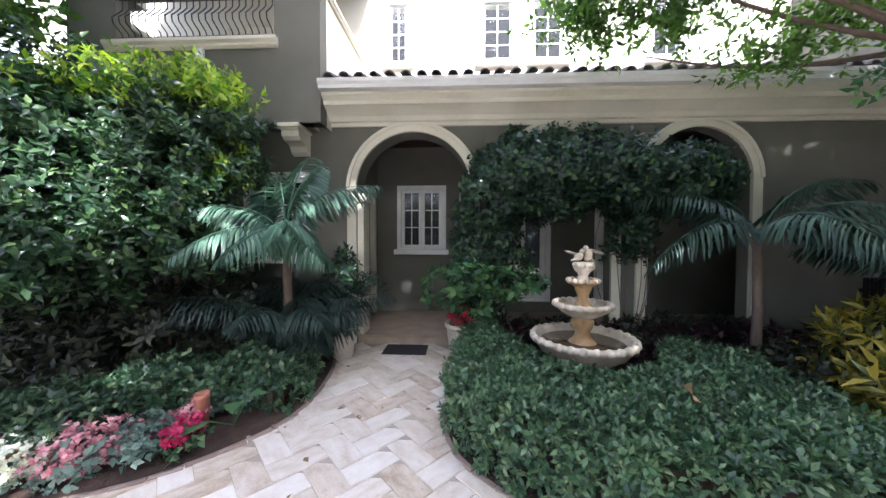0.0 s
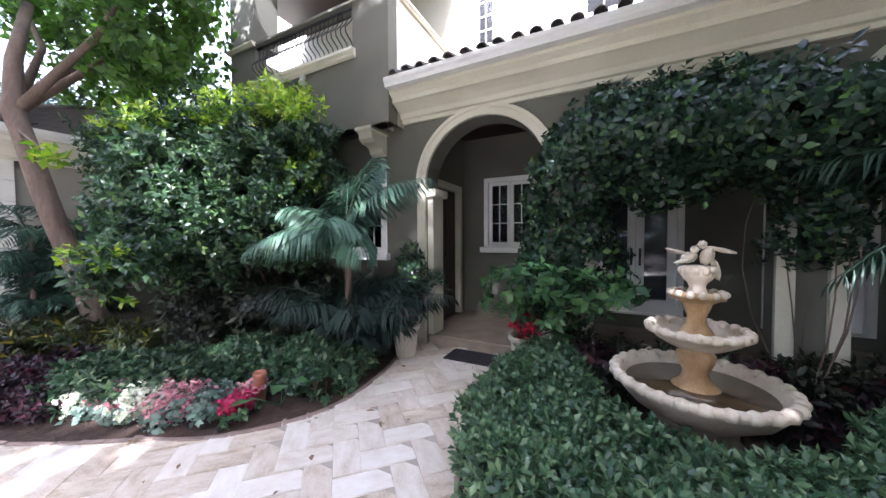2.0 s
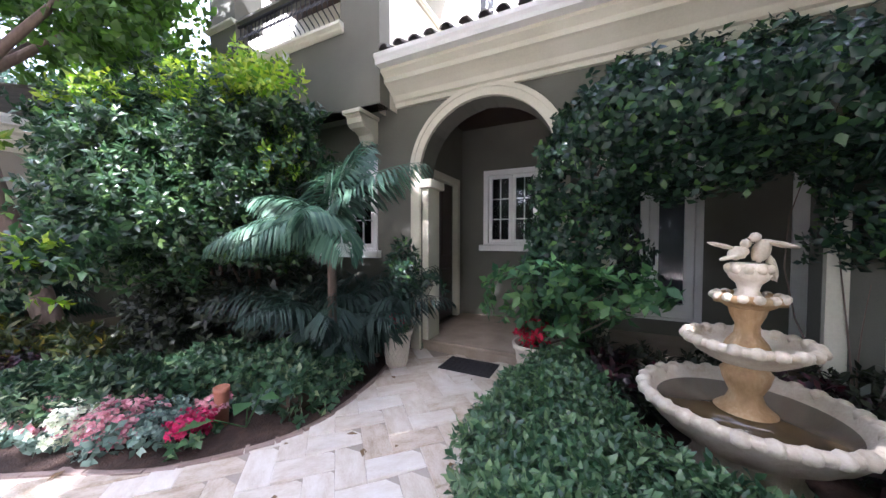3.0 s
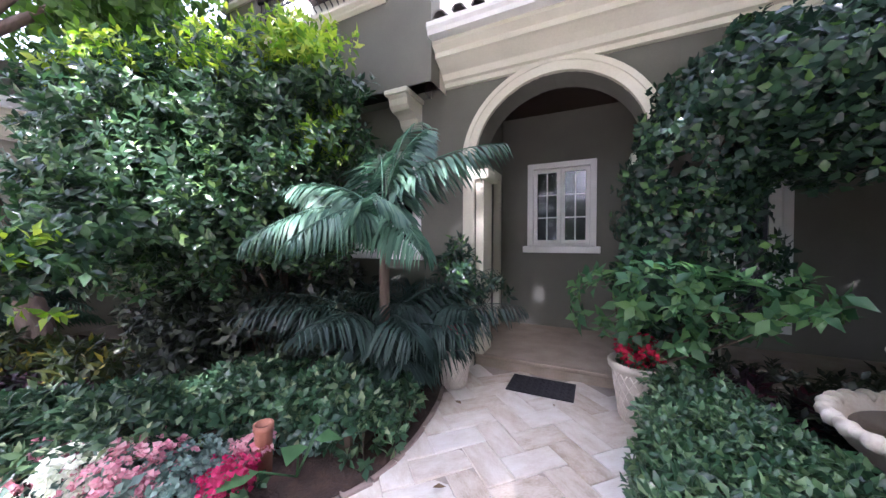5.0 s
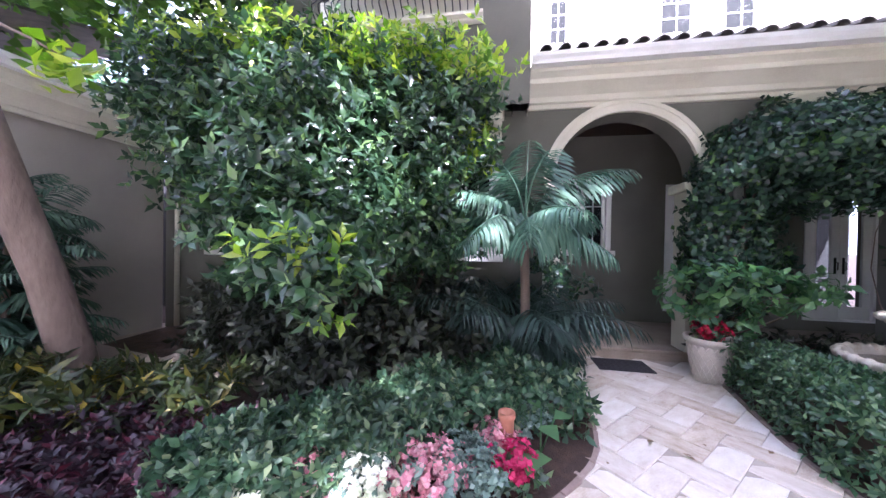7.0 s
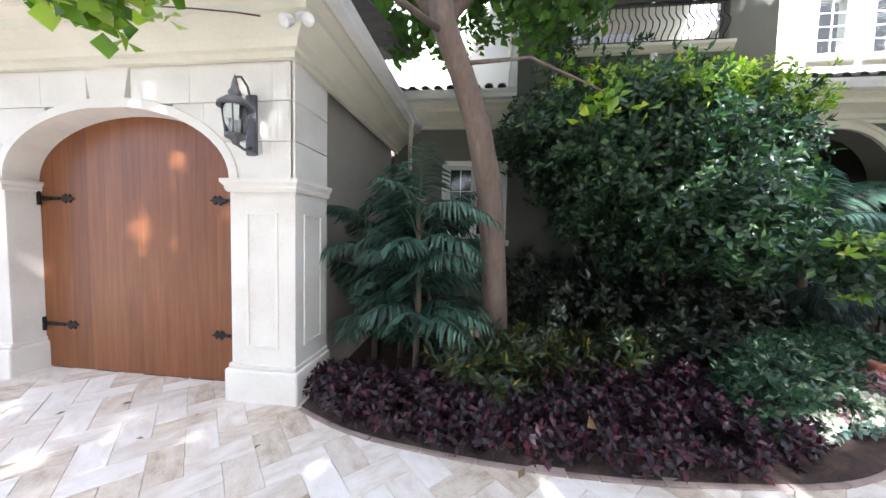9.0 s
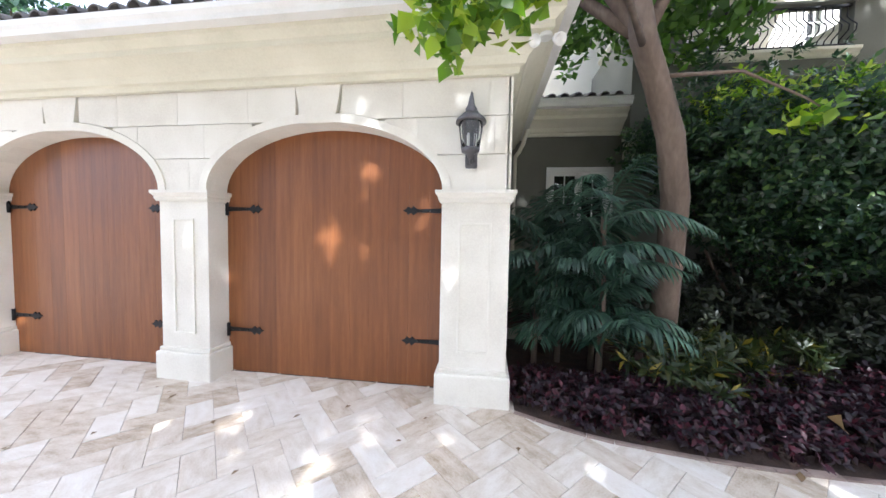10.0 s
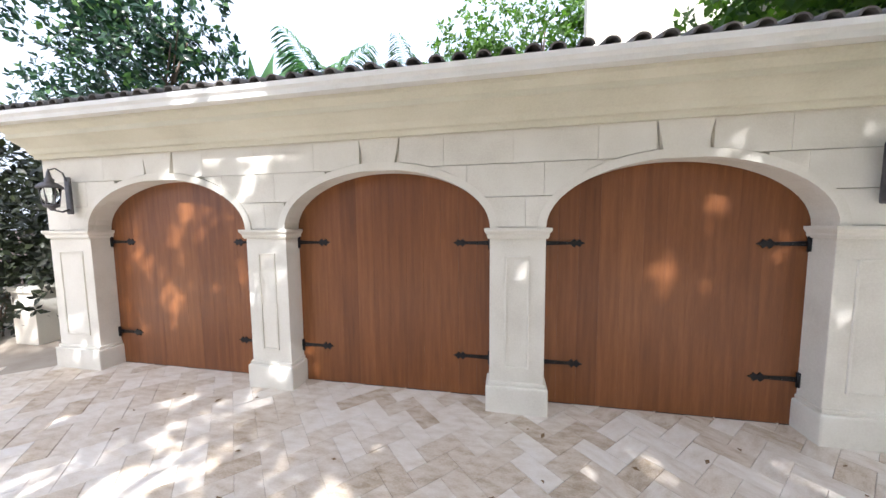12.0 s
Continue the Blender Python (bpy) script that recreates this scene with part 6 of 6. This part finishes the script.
# light leaves of a low twig reaching over the walk
tw = thing("hanging_twig", "twig of bright round leaves hanging over the drive", "branch", (-6.05, 2.35, 2.66))
stems("twig", (0.5, 2.0, 1.0), [(0.1, 0.2, 0.12)], 0.012, TWIG, tw, 0.1)
crown("foliage", [(0, 0, -0.02, 0.26, 0.18, 0.10), (0.25, 0.05, 0.10, 0.22, 0.15, 0.10)], 26, 4, 0.12, G_BRIGHT, tw, up=-0.8, shell=0.9, width=0.85, tilt=(50, 110))

tw = thing("hanging_twig", "leafy twig of round green leaves over the drive", "branch", (-5.85, 2.05, 2.66))
stems("twig", (0.3, 1.2, 1.4), [(0.05, 0.1, 0.12)], 0.010, TWIG, tw, 0.1)
crown("foliage", [(0, 0, 0.0, 0.20, 0.14, 0.07), (-0.22, 0.0, 0.05, 0.16, 0.12, 0.06)], 20, 4, 0.105, G_BRIGHT, tw, up=-0.8, shell=0.9, width=0.85, tilt=(50, 110))

# fixtures
sl = thing("flood_light", "twin white floodlight under the garage eave", "light fixture", (-5.33, 3.27, 3.13))
part("base", lathe([(0.05, 0.0), (0.055, 0.02), (0.05, 0.035)], 16), WHITE, sl)
for s in (-1, 1):
    h = part("lamp_head", lathe([(0.02, 0.0), (0.035, 0.02), (0.045, 0.07), (0.05, 0.10), (0.045, 0.105), (0.04, 0.09), (0.001, 0.085)], 16), WHITE, sl)
    h.matrix_local = Matrix.Translation((0.07 * s, -0.02, -0.01)) @ Euler((radians(125), 0, radians(20 * s))).to_matrix().to_4x4()
sc = thing("security_camera", "small white camera under the balcony sill", "camera", (-1.30, 6.36, 4.30))
part("mount", box(-0.05, 0.05, -0.02, 0.03, 0.0, 0.09, 0.01), WHITE, sc)
part("housing", lathe([(0.05, 0.0), (0.055, -0.03), (0.045, -0.07), (0.02, -0.095), (0.001, -0.10)], 16), WHITE, sc)
dn = thing("downspout", "cream downspout elbow under the gutter", "downspout", (-5.12, 6.1, 3.05))
part("pipe", tube([(0, -0.02, 0.38), (0, 0.05, 0.30), (-0.05, 0.22, 0.08), (-0.10, 0.38, -0.02), (-0.15, 0.58, -0.05), (-0.15, 0.62, -0.2), (-0.15, 0.62, -3.0)], 0.038, 10), TRIM, dn)

# fallen leaves on the paving
rl = random.Random(77)
lv = leaf_mesh("fallen_leaf", np.array([[0, 0, 0.004]]), np.array([[1.0, 0, 0.05]]), np.array([[0, 0, 1.0]]), 0.085, G_DRY, 0.55, 0.25, -0.12)
placed = 0
while placed < 110:
    x, y = rl.uniform(-13.5, 2.4), rl.uniform(0.6, 6.5)
    if inside(POLY_L, x, y) or inside(POLY_R, x, y) or (x < -5.4 and y > 3.3) or (y > 3.6 and x < -0.5):
        continue
    o = new("fallen_leaf", lv)
    o.matrix_world = pose(x, y, ground_z(x, y) + 0.004, rl.uniform(-12, 12), rl.uniform(-12, 12), rl.uniform(0, 360)) @ Matrix.Scale(rl.uniform(0.4, 1.15), 4)
    tagged(o, "dry fallen leaf lying on the paving", "leaf", "fallen leaves")
    placed += 1
for x, y, z in ((-3.1, 3.2, 0.12), (4.1, 4.2, 0.52), (-2.7, 3.12, 0.02)):
    big_leaf = leaf_mesh("fallen_leaf", np.array([[0, 0, 0.0]]), np.array([[1.0, 0, 0.2]]), np.array([[0, -0.5, 1.0]]), 0.20, F_TAN, 0.8, 0.2, 0.2)
    o = new("fallen_leaf", big_leaf)
    o.matrix_world = pose(x, y, z, 40, 0, 70)
    tagged(o, "large tan dry leaf caught on the plants", "leaf", "fallen leaves")

# white pier at the far end of the drive
gp = thing("gate_pier", "white rendered gate pier with a moulded cap", "pier", (-17.5, 4.3, -0.1))
part("shaft", box(-0.28, 0.28, -0.28, 0.28, 0.0, 0.95, 0.01), STONE, gp)
part("cap", box(-0.34, 0.34, -0.34, 0.34, 0.95, 1.05, 0.03), STONE, gp)

# ---- pavers: a herringbone laid at 45 degrees ----
PW = 0.203
paver = bpy.data.meshes.new("paver")
pb = bmesh.new()
hx, hy, cham = PW - 0.0012, PW / 2 - 0.0012, 0.003
ring0 = [pb.verts.new((sx * hx, sy * hy, -0.03)) for sx, sy in ((-1, -1), (1, -1), (1, 1), (-1, 1))]
ring1 = [pb.verts.new((sx * hx, sy * hy, -cham)) for sx, sy in ((-1, -1), (1, -1), (1, 1), (-1, 1))]
ring2 = [pb.verts.new((sx * (hx - cham), sy * (hy - cham), 0.0)) for sx, sy in ((-1, -1), (1, -1), (1, 1), (-1, 1))]
for ra, rb_ in ((ring0, ring1), (ring1, ring2)):
    for i in range(4):
        pb.faces.new((ra[i], ra[(i + 1) % 4], rb_[(i + 1) % 4], rb_[i]))
pb.faces.new(ring2)
pb.to_mesh(paver)
pverts = np.array([v.co[:] for v in pb.verts])
pfaces = [[v.index for v in f.verts] for f in pb.faces]
pb.free()
paver.materials.append(TRAV)
C45 = math.sqrt(0.5)
ORG = (1.7, 5.2)
spots_ = []
for i in range(-90, 60):
    for j in range(-90, 100):
        d = (i - j) % 4
        if d not in (0, 3):
            continue
        u, v, a = ((i + 1) * PW, (j + 0.5) * PW, 45) if d == 0 else ((i + 0.5) * PW, (j + 1) * PW, 135)
        x, y = ORG[0] + (u - v) * C45, ORG[1] + (u + v) * C45
        if x < -21 or x > 6.5 or y < -2.5 or y > 6.72:
            continue
        if x < -5.3 and y > 4.0:
            continue
        if x < -16 and y > 3.2:
            continue
        if (inside(POLY_L, x, y) and inside(POLY_L, x + 0.12, y) and inside(POLY_L, x, y - 0.14) and inside(POLY_L, x - 0.12, y)) or (inside(POLY_R, x, y) and inside(POLY_R, x - 0.15, y) and inside(POLY_R, x, y - 0.15)):
            continue
        spots_.append((x, y, a))
rp = random.Random(8)
spots_.sort(key=lambda s: math.dist(s[:2], (1.5, 4.9)) if s[1] > 3.4 and s[0] > 0 else 50 + math.dist(s[:2], (-6.0, 2.4)))
walkway = thing("herringbone_paving", "cream and tan travertine pavers in a herringbone", "paving", kind="structure")
fv, ff = [], []
for k, (x, y, a) in enumerate(spots_):
    m = pose(x, y, ground_z(x, y) + rp.uniform(-0.0015, 0.0015), rp.uniform(-0.25, 0.25), rp.uniform(-0.25, 0.25), a + rp.uniform(-0.4, 0.4))
    if k < 300:
        part("paver", paver, TRAV, walkway).matrix_local = m
    else:
        r = np.array(m)
        base_i = len(fv)
        fv.extend((pverts @ r[:3, :3].T + r[:3, 3]).tolist())
        ff.extend([[q + base_i for q in f] for f in pfaces])
tagged(part("outer_pavers", mesh_of("outer_pavers", fv, ff, TRAV), TRAV, walkway), kind="stuff")
